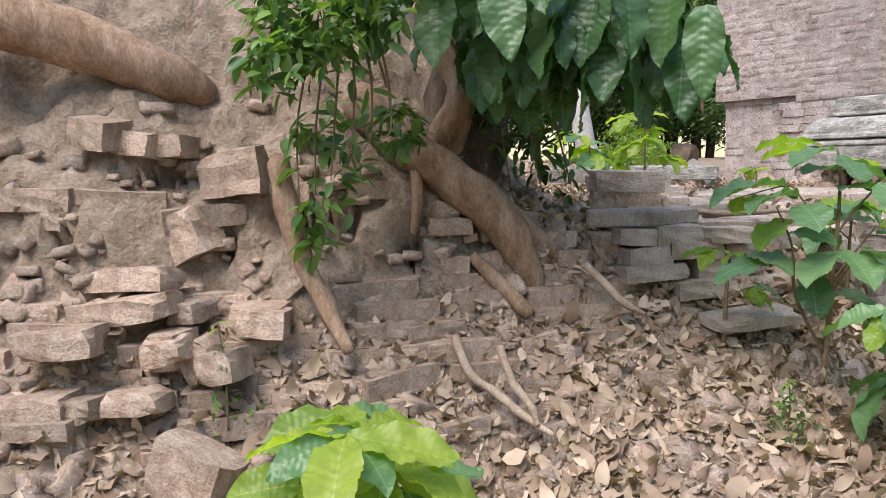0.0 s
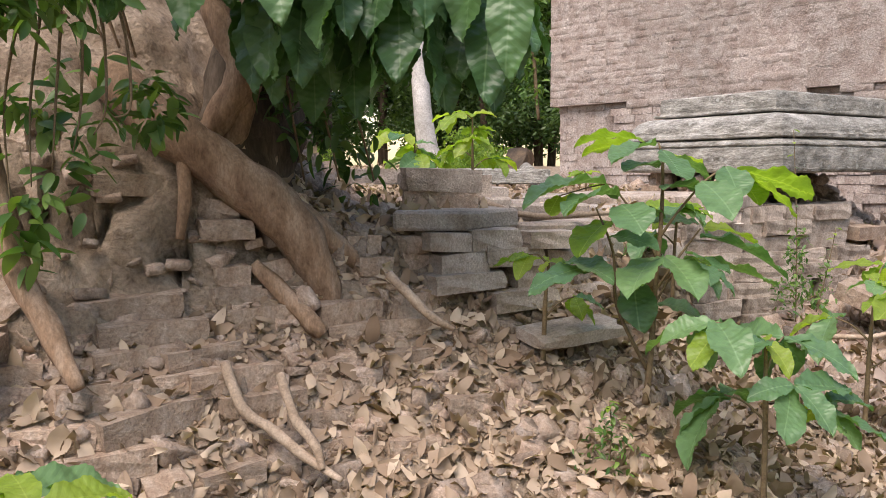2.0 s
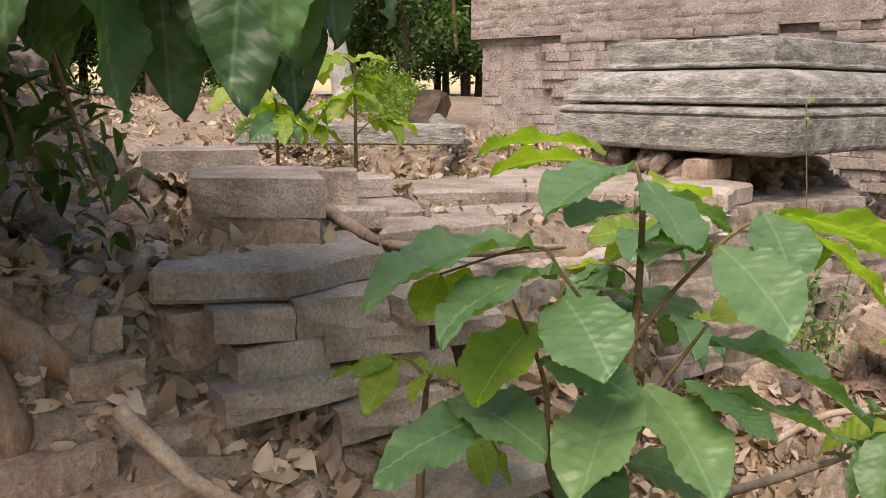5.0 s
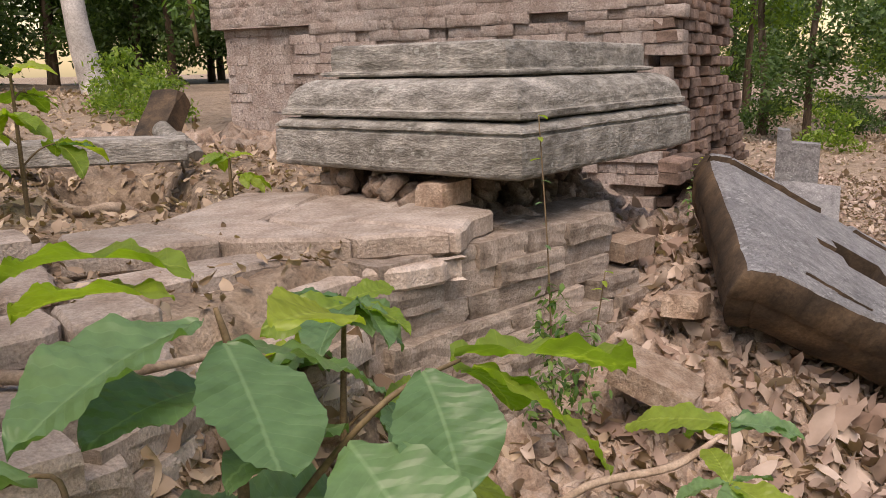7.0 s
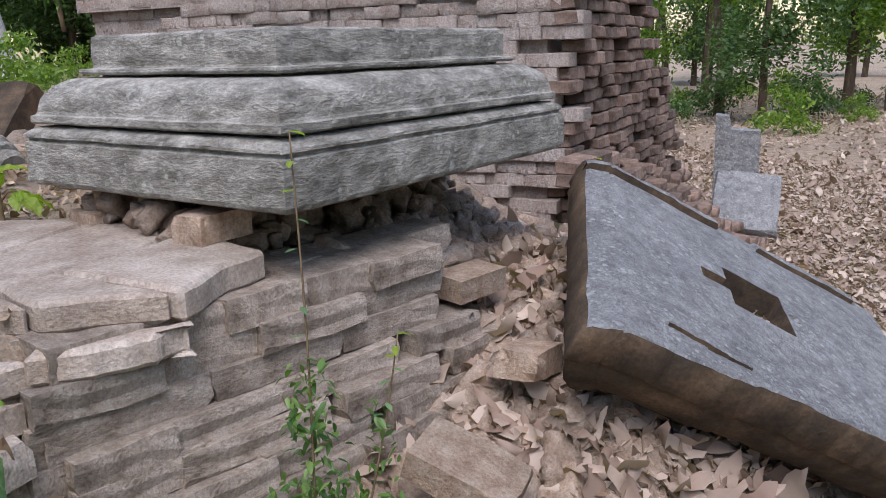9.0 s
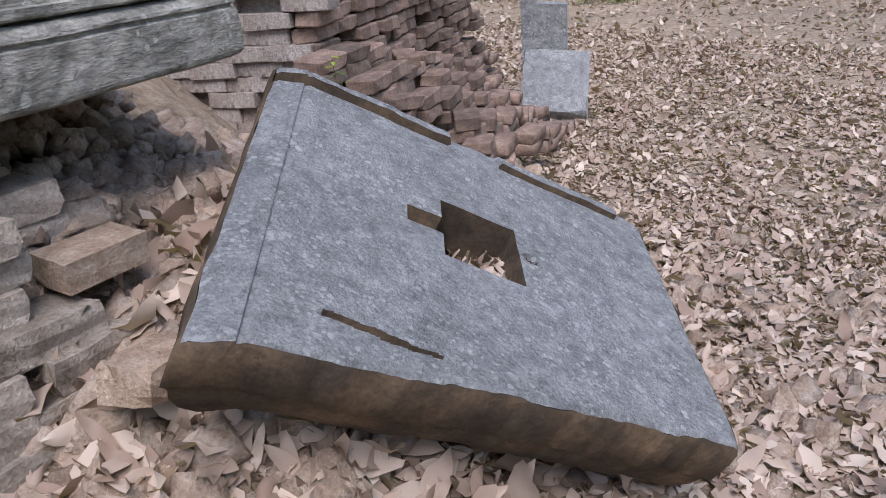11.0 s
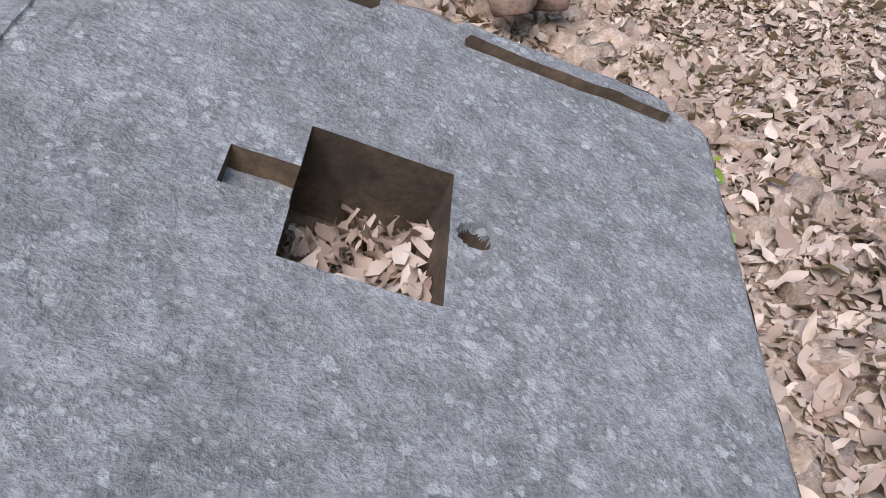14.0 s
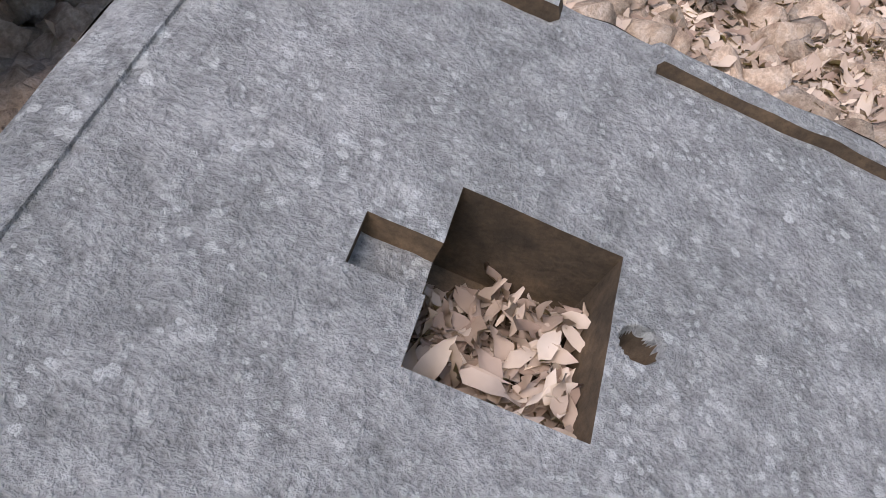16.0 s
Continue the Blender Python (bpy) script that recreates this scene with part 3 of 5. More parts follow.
def rough_stone(name, sx, sy, sz, mat, seed, rough=0.12, chop=0.0):
    """A broken stone: a block with knocked-off corners and uneven faces, centred on its base."""
    bm = bmesh.new()
    bmesh.ops.create_cube(bm, size=1)
    bmesh.ops.subdivide_edges(bm, edges=bm.edges[:], cuts=2, use_grid_fill=True)
    low = min(sx, sy, sz)
    q = random.Random(seed)
    chops = [(Vector((q.uniform(-1, 1), q.uniform(-1, 1), q.uniform(-0.6, 1))).normalized(), q.uniform(0.48, 0.62) + chop) for _ in range(6)]
    for v in bm.verts:
        for nrm, d in chops:
            k = v.co.dot(nrm)
            if k > d:
                v.co -= nrm * (k - d)
        v.co = Vector((v.co.x * sx, v.co.y * sy, v.co.z * sz))
        v.co += low * rough * noise.noise_vector(v.co * (2.2 / low) + Vector((seed * 5.7, 0, 0)))
        v.co.z += sz / 2
    me = bpy.data.meshes.new(name)
    bm.to_mesh(me)
    bm.free()
    me.materials.append(mat)
    return me


BL, BD, BH = 0.29, 0.15, 0.082
BRICKS = [worn_block("brick", BL - 0.003, BD, BH - 0.001, BRICK, 0.017, s, cuts=3, bevel=0.007) for s in range(4)]
BRICKS += [worn_block("brick", BL * 0.55, BD, BH - 0.001, BRICK, 0.02, 9 + s, cuts=1, bevel=0.008) for s in range(3)]
ROUGH = [rough_stone("brick", BL * (1.25 if k < 4 else 0.62), 0.19, BH + 0.004, BRICK, 200 + k, 0.12, 0.24) for k in range(7)]
ROUGH_SHADED = [rough_stone("brick", BL * (1.25 if k < 4 else 0.62), 0.19, BH + 0.004, PLAT_BRICK, 220 + k, 0.15, 0.24) for k in range(7)]
ROUGH_FRONT = [rough_stone("brick", BL * (1.25 if k < 4 else 0.62), 0.19, BH + 0.004, PAVE, 240 + k, 0.13, 0.24) for k in range(7)]
W_BRICKS = [worn_block("brick", BL - 0.002, BD, BH - 0.001, WALL_BRICK, 0.007, s, bevel=0.003) for s in range(4)]
W_HALF = [worn_block("brick", BL * 0.5 - 0.002, BD, BH - 0.001, WALL_BRICK, 0.007, 20 + s, cuts=0, bevel=0.003) for s in range(2)]
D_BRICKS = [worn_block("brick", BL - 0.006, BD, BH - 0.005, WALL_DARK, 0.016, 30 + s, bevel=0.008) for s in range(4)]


def mesh_arrays(me):
    v = np.array([p.co[:] for p in me.vertices])
    me.calc_loop_triangles()
    return v, np.array([t.vertices[:] for t in me.loop_triangles])


def lay(name, meshes, parent, mats, limit=300, rest_label="", rest_mat=None):
    """Bricks as parts up to the limit, the others joined into one."""
    r = random.Random(len(mats))
    shapes = {}
    pieces = []
    for i, (k, m) in enumerate(mats):
        me = meshes[k]
        if i < limit:
            child(name, me, parent, m)
        else:
            if k not in shapes:
                shapes[k] = mesh_arrays(me)
            v, f = shapes[k]
            a = np.array(m)
            pieces.append((v @ a[:3, :3].T + a[:3, 3], f))
    if pieces:
        ob = joined(name + "work", pieces, rest_mat or meshes[0].materials[0], rest_label, "", "stuff")
        ob.parent = parent


def align(p, along, jitter=0.0, r=random, tilt=0.0):
    a = math.atan2(along[1], along[0]) + r.gauss(0, jitter)
    return Matrix.Translation(p) @ Euler((r.gauss(0, tilt), r.gauss(0, tilt), a)).to_matrix().to_4x4()


# ---- brick tower ----
TA, TB = Vector((2.88, 10.29, 0)), Vector((5.3, 6.93, 0))
T_D = (TB - TA).normalized()
T_N = Vector((T_D.y, -T_D.x, 0))
T_R = -T_N


def build_tower():
    tower = tagged(new("wall_tower"), "tall pinkish-grey ruined brick tower wall with tight weathered courses", "wall", "", "structure")
    span = (TB - TA).length

    def core(name, o, ex, ey, lx, ly, z0, z1, mat):
        vs = [o + ex * (lx * a) + ey * (ly * b) + Vector((0, 0, z)) for z in (z0, z1) for a, b in ((0, 0), (1, 0), (1, 1), (0, 1))]
        fs = [(3, 2, 1, 0), (4, 5, 6, 7), (0, 1, 5, 4), (1, 2, 6, 5), (2, 3, 7, 6), (3, 0, 4, 7)]
        child(name, mesh_of(name, vs, fs, mat), tower)

    core("core", TA - T_N * 0.085 + T_D * 0.12, T_D, T_R, span - 0.3, 2.0, -0.4, 2.03, WALL_BRICK)
    core("core", TA - T_N * 0.004 + T_D * 0.03, T_D, T_R, span - 0.35, 2.02, 2.034, 5.6, WALL_BRICK)
    r = random.Random(4)
    far, near = [], []
    z, course = 0.324, 0
    while z < 5.4:
        s = 0.1 * (z < 2.03) + r.uniform(0, 0.06)
        s -= BL * 0.5 * (course % 2) * 0
        first = True
        while s < span - 0.02:
            half = r.random() < 0.22
            full = BL * 0.5 if half else BL
            ln = full * (r.uniform(0.4, 1) if first else r.uniform(0.9, 1))
            first = False
            for crack in (0.83, 2.42):
                if z > 1.8 and s < crack < s + ln:
                    ln = crack - s - 0.004
                    if ln < 0.03:
                        s = crack + 0.004
                        ln = full
            mid = s + ln / 2
            fresh = any(abs(s + ln - crack) < 0.006 for crack in (0.83, 2.42))
            s += ln + (0.008 if fresh else 0)
            first = fresh
            if mid > span - 0.05:
                break
            hole = (0.80 < mid < 1.02 and 1.72 < z < 2.1) or (3.15 < mid < 3.42 and 1.9 < z < 1.98) or (2.4 < mid < 2.75 and 2.5 < z < 2.58)
            rough = 1.0 if z < 1.9 else 0.1 + 0.9 * smooth01(2.9, 3.8, mid)
            if hole or r.random() < 0.004 + 0.05 * (z < 1.7):
                continue
            deep = abs(r.gauss(0, 0.003)) + rough * abs(r.gauss(0, 0.018)) + 0.07 * (z < 2.03) * (mid < 0.9)
            p = TA + T_D * mid - T_N * (BD / 2 + deep) + Vector((0, 0, z + r.gauss(0, 0.002)))
            item = (r.randrange(4) if not half else 4 + r.randrange(2), align(p, T_D, 0.004, r, 0.004) @ Matrix.Diagonal((ln / full, 1, 1, 1)))
            (near if z < 2.6 and mid > 0.0 else far).append(item)
        z += BH
        course += 1
    lay("brick", W_BRICKS + W_HALF, tower, near + far, 300, "weathered pinkish brickwork of the tower", WALL_BRICK)
    # the broken flank, stepping out towards the ground
    flank = []
    z = 0.0
    while z < 5.4:
        reach = 2.1 + max(0, 1.9 - z) * 1.15 + r.uniform(-0.15, 0.1)
        s = r.uniform(0, 0.15)
        while s < reach:
            if r.random() < 0.9:
                out = abs(r.gauss(0, 0.035)) + 0.12 * max(0, noise.noise(Vector((s * 1.5, z * 2, 3))))
                p = TB + T_R * (s + BL / 2) - T_D * (0.04 + out) + Vector((0, 0, z))
                flank.append((r.randrange(4), align(p, T_R, 0.03, r, 0.02)))
                if s > 1.5:
                    flank.append((r.randrange(4), align(p - T_D * 0.17, T_R, 0.06, r, 0.03)))
            s += BL + r.uniform(0, 0.02)
        z += BH
    # footing courses that step down before the flank
    for k in range(5):
        s = -0.35 + 0.12 * k
        while s < 2.6 + 0.2 * k:
            if r.random() < 0.78:
                p = TB + T_R * (s + BL / 2) + T_D * (0.10 + 0.17 * k + r.gauss(0, 0.03)) + Vector((0, 0, 0.98 - 0.13 * k - 0.22 * max(0, s) + r.gauss(0, 0.01)))
                flank.append((r.randrange(4), align(p, T_R, 0.12, r, 0.06)))
                flank.append((r.randrange(4), align(p - Vector((0, 0, BH)), T_R, 0.1, r, 0.04)))
            s += BL * 1.05
    flank.sort(key=lambda it: abs(it[1].translation.z - 1.2))
    lay("flank_brick", D_BRICKS, tower, flank, 300, "mossy broken brickwork of the tower flank, darkened for its shade", WALL_DARK)


build_tower()

# ---- platform: flat stones and brick courses ----


def flat_stone(name, outline, z, thick, mat, parent, label="", seed=0):
    bm = bmesh.new()
    pts = []
    for i, p in enumerate(outline):
        q = outline[(i + 1) % len(outline)]
        for k in range(5):
            t = k / 5
            w = noise.noise(Vector((p[0] * 3 + t * 4 + seed, p[1] * 3, 1.5))) * 0.018
            pts.append((p[0] + (q[0] - p[0]) * t + w, p[1] + (q[1] - p[1]) * t - w))
    top = bm.faces.new([bm.verts.new((x, y, z + 0.006 * noise.noise(Vector((x * 4, y * 4, seed))))) for x, y in pts])
    top.normal_update()
    if top.normal.z < 0:
        top.normal_flip()
    ext = bmesh.ops.extrude_face_region(bm, geom=[top])
    for v in ext["geom"]:
        if isinstance(v, bmesh.types.BMVert):
            v.co.z -= thick
    bmesh.ops.recalc_face_normals(bm, faces=bm.faces)
    rim = [e for e in bm.edges if e.calc_face_angle(0) > 0.7]
    bmesh.ops.bevel(bm, geom=rim, offset=0.012, segments=1, affect="EDGES")
    return part(name, bm, mat, parent, label)


def build_platform():
    plat = tagged(new("platform"), "low ruined platform of pale flat stones and worn brick courses", "platform", "", "structure")
    flat_stone("paving_slab", [(2.585, 4.79), (2.86, 5.06), (2.74, 5.42), (2.35, 5.12)], 1.155, 0.085, PAVE, plat, "", 1)
    flat_stone("paving_slab", [(2.28, 4.86), (2.57, 4.795), (2.345, 5.135), (2.73, 5.43), (2.56, 5.9), (2.12, 5.35)], 1.150, 0.08, PAVE, plat, "", 2)
    flat_stone("paving_slab", [(1.93, 5.06), (2.27, 4.87), (2.11, 5.36), (2.55, 5.91), (2.2, 6.05), (1.75, 5.5)], 1.146, 0.08, PAVE, plat, "", 3)
    # treads and steps that run back from the worn front
    flat_stone("step_stone", [(0.66, 3.87), (0.95, 3.86), (1.215, 4.05), (1.14, 4.36), (0.68, 4.30)], 1.125, 0.082, PAVE, plat, "", 5)
    flat_stone("step_stone", [(1.225, 4.27), (1.44, 4.37), (1.41, 4.56), (1.27, 4.54)], 1.132, 0.08, PAVE, plat, "", 7)
    flat_stone("step_stone", [(1.45, 4.375), (1.645, 4.455), (1.60, 4.64), (1.42, 4.565)], 1.127, 0.08, PAVE, plat, "", 8)
    flat_stone("step_stone", [(1.235, 4.16), (1.42, 4.09), (1.64, 4.24), (1.65, 4.44), (1.24, 4.26)], 1.055, 0.09, PAVE, plat, "", 9)
    flat_stone("step_stone", [(1.46, 4.68), (1.77, 4.82), (1.74, 5.0), (1.44, 4.9)], 1.103, 0.08, PAVE, plat, "", 10)
    flat_stone("step_stone", [(1.78, 4.825), (2.05, 4.89), (2.03, 5.06), (1.75, 5.005)], 1.098, 0.08, PAVE, plat, "", 11)
    flat_stone("step_stone", [(1.66, 4.58), (1.96, 4.67), (2.26, 4.78), (2.06, 4.88), (1.79, 4.81), (1.66, 4.76)], 1.052, 0.08, PAVE, plat, "", 12)
    flat_stone("step_stone", [(1.70, 4.36), (1.95, 4.5), (2.24, 4.74), (1.97, 4.66), (1.67, 4.57)], 0.985, 0.09, PAVE, plat, "", 13)
    flat_stone("step_stone", [(1.45, 5.08), (1.73, 5.05), (1.92, 5.07), (1.74, 5.5), (1.45, 5.4)], 1.148, 0.08, PAVE, plat, "", 14)
    flat_stone("step_stone", [(1.03, 4.6), (1.28, 4.585), (1.26, 4.78), (1.02, 4.8)], 1.158, 0.08, PAVE, plat, "", 15)
    flat_stone("step_stone", [(1.3, 4.7), (1.43, 4.72), (1.42, 5.06), (1.22, 5.0)], 1.13, 0.08, PAVE, plat, "", 16)
    flat_stone("step_stone", [(2.25, 4.735), (2.46, 4.725), (2.60, 4.785), (2.56, 4.80), (2.29, 4.86)], 1.068, 0.075, PAVE, plat, "", 17)
    flat_stone("paving_slab", [(1.0, 5.1), (1.4, 5.15), (1.42, 5.45), (1.05, 5.5)], 1.125, 0.08, PAVE, plat, "", 18)
    r = random.Random(12)
    rows = []
    # the face towards the fallen slab: courses that step out downwards
    a, b = Vector((2.26, 4.73, 0)), Vector((3.55, 5.2, 0))
    d = (b - a).normalized()
    out = Vector((d.y, -d.x, 0))
    ln = (b - a).length
    for i in range(10):
        z = 1.075 - BH * (i + 1)
        s = -0.05 + r.uniform(0, 0.1)
        step = 0.02 * (i > 0) if i < 3 else 0.05 + 0.026 * (i - 3)
        reach = 0.98 + 0.07 * i - 0.09 * max(0, i - 4)
        while s < reach:
            if r.random() < 0.985:
                p = a + d * (s + BL / 2) + out * (step - BD / 2 + r.gauss(0, 0.014)) + Vector((0, 0, z + r.gauss(0, 0.003)))
                k = r.choice((0.55, 0.75, 0.95, 1.15)) * r.uniform(0.9, 1.1)
                rows.append((r.randrange(4), align(p, d, 0.012, r, 0.008) @ Matrix.Diagonal((k, 1, r.uniform(0.96, 1.04), 1))))
                s += BL * 1.25 * (k - 0.8)
            s += BL * r.uniform(0.96, 1.0)
        # a second leaf behind the first closes the top
        if i < 2:
            s = 0.0
            while s < ln:
                p = a + d * (s + BL / 2) - out * (BD * 1.5) + Vector((0, 0, z + r.gauss(0, 0.004)))
                rows.append((r.randrange(4), align(p, d, 0.04, r, 0.02)))
                s += BL
    lay("brick", ROUGH_SHADED, plat, rows, 300, "worn brickwork of the platform")
    rows = []
    # the front left of the corner
    line = [Vector((0.72, 3.78, 0)), Vector((1.4, 4.0, 0)), Vector((1.75, 4.35, 0)), Vector((2.26, 4.72, 0))]
    for p0, p1 in zip(line, line[1:]):
        d = (p1 - p0).normalized()
        out = Vector((d.y, -d.x, 0))
        for i in range(7):
            z = (1.04 if p0.x < 1.2 else 0.97 if p0.x < 1.7 else 0.9) - BH * (i + 1)
            s = r.uniform(0, 0.1)
            while s < (p1 - p0).length:
                if r.random() < 0.9:
                    p = p0 + d * (s + BL / 2) + out * (-BD / 2 + 0.006 * i + r.gauss(0, 0.016)) + Vector((0, 0, z + r.gauss(0, 0.004)))
                    k = r.uniform(0.5, 0.95)
                    rows.append((r.randrange(4), align(p, d, 0.035, r, 0.018) @ Matrix.Diagonal((k, 1.0, r.uniform(0.85, 1.02), 1))))
                    s += BL * 1.25 * (k - 0.8)
                s += BL + r.uniform(0, 0.02)
    lay("brick", ROUGH_FRONT, plat, rows, 300, "pale worn brickwork of the platform's front")


build_platform()

# ---- bricks in the eroded bank ----


def face_point(x, z):
    """The y at which the bank reaches height z, walking in from the front."""
    ys = np.arange(2.2, 5.2, 0.02)
    zs = ground_z(np.full(len(ys), x), ys)
    k = np.nonzero(zs >= z)[0]
    return float(ys[k[0]]) if len(k) else None


BANK_ROWS = [
    (-1.32, 3.12, 1.5, 1, 0.19, 0.11, 10),
    (-1.18, 3.18, 1.45, 1, 0.15, 0.1, 6),
    (-1.06, 3.22, 1.44, 1, 0.12, 0.09, 0),
    (-0.82, 3.28, 1.33, 1, 0.27, 0.19, -5),
    (-0.95, 3.16, 1.1, 1, 0.2, 0.19, -25),
    (-1.14, 2.97, 0.94, 1, 0.37, 0.09, -3),
    (-1.14, 2.9, 0.84, 1, 0.4, 0.09, -8),
    (-1.3, 2.71, 0.75, 1, 0.32, 0.1, -5),
    (-0.97, 2.85, 0.7, 1, 0.16, 0.13, 0),
    (-0.82, 2.88, 0.66, 1, 0.12, 0.16, -24),
    (-0.68, 3.04, 0.77, 1, 0.2, 0.12, 2),
    (-0.81, 2.53, 0.35, 1, 0.26, 0.21, 22),
    (-0.45, 3.24, 0.62, 1, 0.23, 0.21, 12),
]
BANK_ROWS += [
    (-1.39, 2.67, 0.54, 1, 0.27, 0.08, -4),
    (-1.20, 2.67, 0.53, 1, 0.14, 0.08, -4),
    (-1.02, 2.69, 0.55, 1, 0.18, 0.08, -3),
    (-1.33, 2.63, 0.48, 1, 0.30, 0.06, -3),
    (-0.94, 2.81, 0.71, 1, 0.13, 0.09, -6),
    (-0.74, 2.79, 0.65, 1, 0.15, 0.11, -10),
    (-0.65, 2.97, 0.77, 1, 0.18, 0.10, 4),
    (-0.92, 2.97, 0.82, 1, 0.12, 0.08, -4),
    (-0.44, 3.49, 0.94, 1, 0.26, 0.12, 0),
    (-0.23, 3.55, 0.90, 1, 0.17, 0.11, 0),
    (-0.15, 3.54, 0.77, 1, 0.26, 0.10, -3),
    (-0.34, 3.45, 0.82, 1, 0.28, 0.09, 2),
    (-0.04, 3.67, 1.15, 1, 0.19, 0.08, 4),
    (-0.04, 3.65, 1.07, 1, 0.18, 0.07, 6),
    (-0.23, 3.59, 1.07, 1, 0.17, 0.08, -14),
]


def build_bank_bricks():
    bank = tagged(new("bank_brickwork"), "eroded earthen bank with broken courses of tan bricks showing through", "wall", "", "structure")
    r = random.Random(21)
    rows = []
    for i in range(14):
        z = 0.30 + BH * i
        s = -1.75 + r.uniform(0, 0.2)
        while s < 0.75:
            n = noise.noise(Vector((s * 1.6, z * 2.4, 4.2)))
            dense = 0.9 if s > -0.45 and z < 1.25 else (0.6 if z < 0.85 else 0.3)
            if s > 0.25 and z > 1.0:
                dense = 0.25
            if z > 1.28:
                dense = 0.12
            if r.random() < dense + 0.35 * n:
                y = face_point(s, z + 0.04)
                if y:
                    y2 = face_point(s + 0.2, z + 0.04) or y
                    prot = r.uniform(-0.04, 0.02)
                    tip = 0.35 if r.random() < 0.12 else 0.05
                    m = align(Vector((s + 0.14, (y + y2) / 2 + BD / 2 - prot - 0.01, z)), (0.2, max(-0.12, min(0.2, y2 - y))), 0.08, r, tip * 0.6)
                    rows.append((r.randrange(7), m @ Matrix.Diagonal((r.uniform(0.7, 1.15), 1, r.uniform(0.8, 1.1), 1))))
            s += BL * r.choice((0.58, 1, 1)) + r.uniform(0.005, 0.05)
    lay("brick", ROUGH, bank, rows, 240, "bricks in the bank")
    return bank


def build_bank_stones(bank):
    """Courses that stand out from the bank: for each its first brick, their number, width, height and lean."""
    q = random.Random(8)
    k = 0
    for x, y, z, n, w, h, a in BANK_ROWS:
        for i in range(n):
            k += 1
            wide = w * q.uniform(0.85, 1.15)
            m = pose(x + i * w * 1.04, y + 0.05 * i * w + 0.055, z - h / 2 - i * w * math.tan(radians(a)) * 0.9, q.uniform(-6, 6), a, -8 + q.uniform(-10, 10))
            child("brick", rough_stone("brick", wide, 0.17, h, BRICK, 100 + k, 0.10, 0.1), bank, m)


build_bank_stones(build_bank_bricks())


def loose(label, p, yaw, rx=0, ry=0, size=(BL, BD, BH), mat=None, name="brick", seed=0, category="brick", group="loose bricks"):
    me = rough_stone(name, *size, mat or BRICK, seed, 0.045, 0.2) if size[2] < 0.3 and size[0] < 1 else worn_block(name, *size, mat or BRICK, 0.012, seed, bevel=0.012)
    ob = new(name, me)
    ob.matrix_basis = pose(*p, rx, ry, yaw)
    return tagged(ob, label, category, group)


loose("reddish brick lying flat on leaf litter", (3.23, 4.60, 0.555), -50, 6, 20, (0.30, 0.19, 0.09), seed=41)
for i, (x, y, a, l) in enumerate(((2.55, 5.84, 20, 0.2), (2.95, 5.95, 40, 0.24), (3.2, 6.2, 25, 0.26), (3.5, 6.26, 30, 0.28), (3.72, 6.38, 28, 0.28))):
    loose("broken brick propping up the pedestal", (x, y, 1.1), a, 0, 0, (l, 0.15, 0.085), seed=60 + i)
    loose("half brick wedged between brick and pedestal", (x + 0.03, y + 0.02, 1.183), a - 22, 0, 3, (l * 0.7, 0.13, 0.085), seed=70 + i)
loose("reddish brick wedged under the pedestal", (2.78, 5.28, 1.155), 30, 0, 0, (0.2, 0.12, 0.085), seed=42)
loose("broken brick under the fallen slab's edge", (3.62, 5.25, 0.86), 20, 4, 0, (0.24, 0.14, 0.08), seed=43)
loose("grey broken brick beside the fallen slab", (3.6, 4.85, 0.70), 35, 0, 10, (0.22, 0.14, 0.09), seed=44)
loose("square worn stone block on the platform edge", (0.885, 4.31, 1.20), 3, 1, 2, (0.34, 0.33, 0.10), PAVE, "stone_block", 45, "stone block", "")
loose("flat brick under the worn stone block", (0.89, 4.315, 1.122), -2, 0, 0, (0.33, 0.32, 0.08), BRICK, seed=46)
loose("pale brick standing beside the root on the platform", (1.05, 4.68, 1.156), 2, 0, 0, (0.09, 0.14, 0.115), PAVE, seed=47)
loose("pale brick with a broken end on the platform", (1.15, 4.70, 1.156), -4, 0, 0, (0.10, 0.14, 0.11), PAVE, seed=49)
loose("flat broken stone lying on the platform", (1.24, 5.2, 1.124), 12, 2, 0, (0.24, 0.2, 0.07), PAVE, "flat_stone", 50, "stone", "")
loose("reddish flat stone on the rubble behind the block", (0.66, 5.3, 1.22), 4, 0, 0, (0.42, 0.3, 0.08), PAVE, "flat_stone", 55, "stone", "")
loose("pale flat stone under the sapling", (1.36, 3.72, 0.62), 20, 6, -4, (0.4, 0.2, 0.05), PAVE, "flat_stone", 48, "stone", "")
loose("dark stone beam bridging a gap in the platform", (1.45, 7.6, 1.17), -8, 0, 0, (1.5, 0.35, 0.13), STONE, "stone_beam", 51, "stone beam", "")
loose("broken stone slab leaning on the tower rubble", (2.35, 9.5, 1.2), 60, -8, -38, (0.6, 0.25, 0.2), SLAB_SIDE, "stone_slab", 52, "stone", "")
head = [(-0.235, 0), (0.235, 0), (0.235, 1.18), (-0.07, 1.2), (-0.1, 1.34), (-0.235, 1.36)]
standing = tagged(new("standing_stone", mesh_of("standing_stone", [(x, y, z) for y in (-0.08, 0.08) for x, z in head], [(0, 1, 2, 3, 4, 5), (11, 10, 9, 8, 7, 6)] + [(k, k + 6, (k + 1) % 6 + 6, (k + 1) % 6) for k in range(6)], SLAB)), "upright grey stone slab with a notched top among fallen leaves", "stone")
standing.matrix_basis = pose(9.42, 9.4, -0.45, 4, 0, -48)
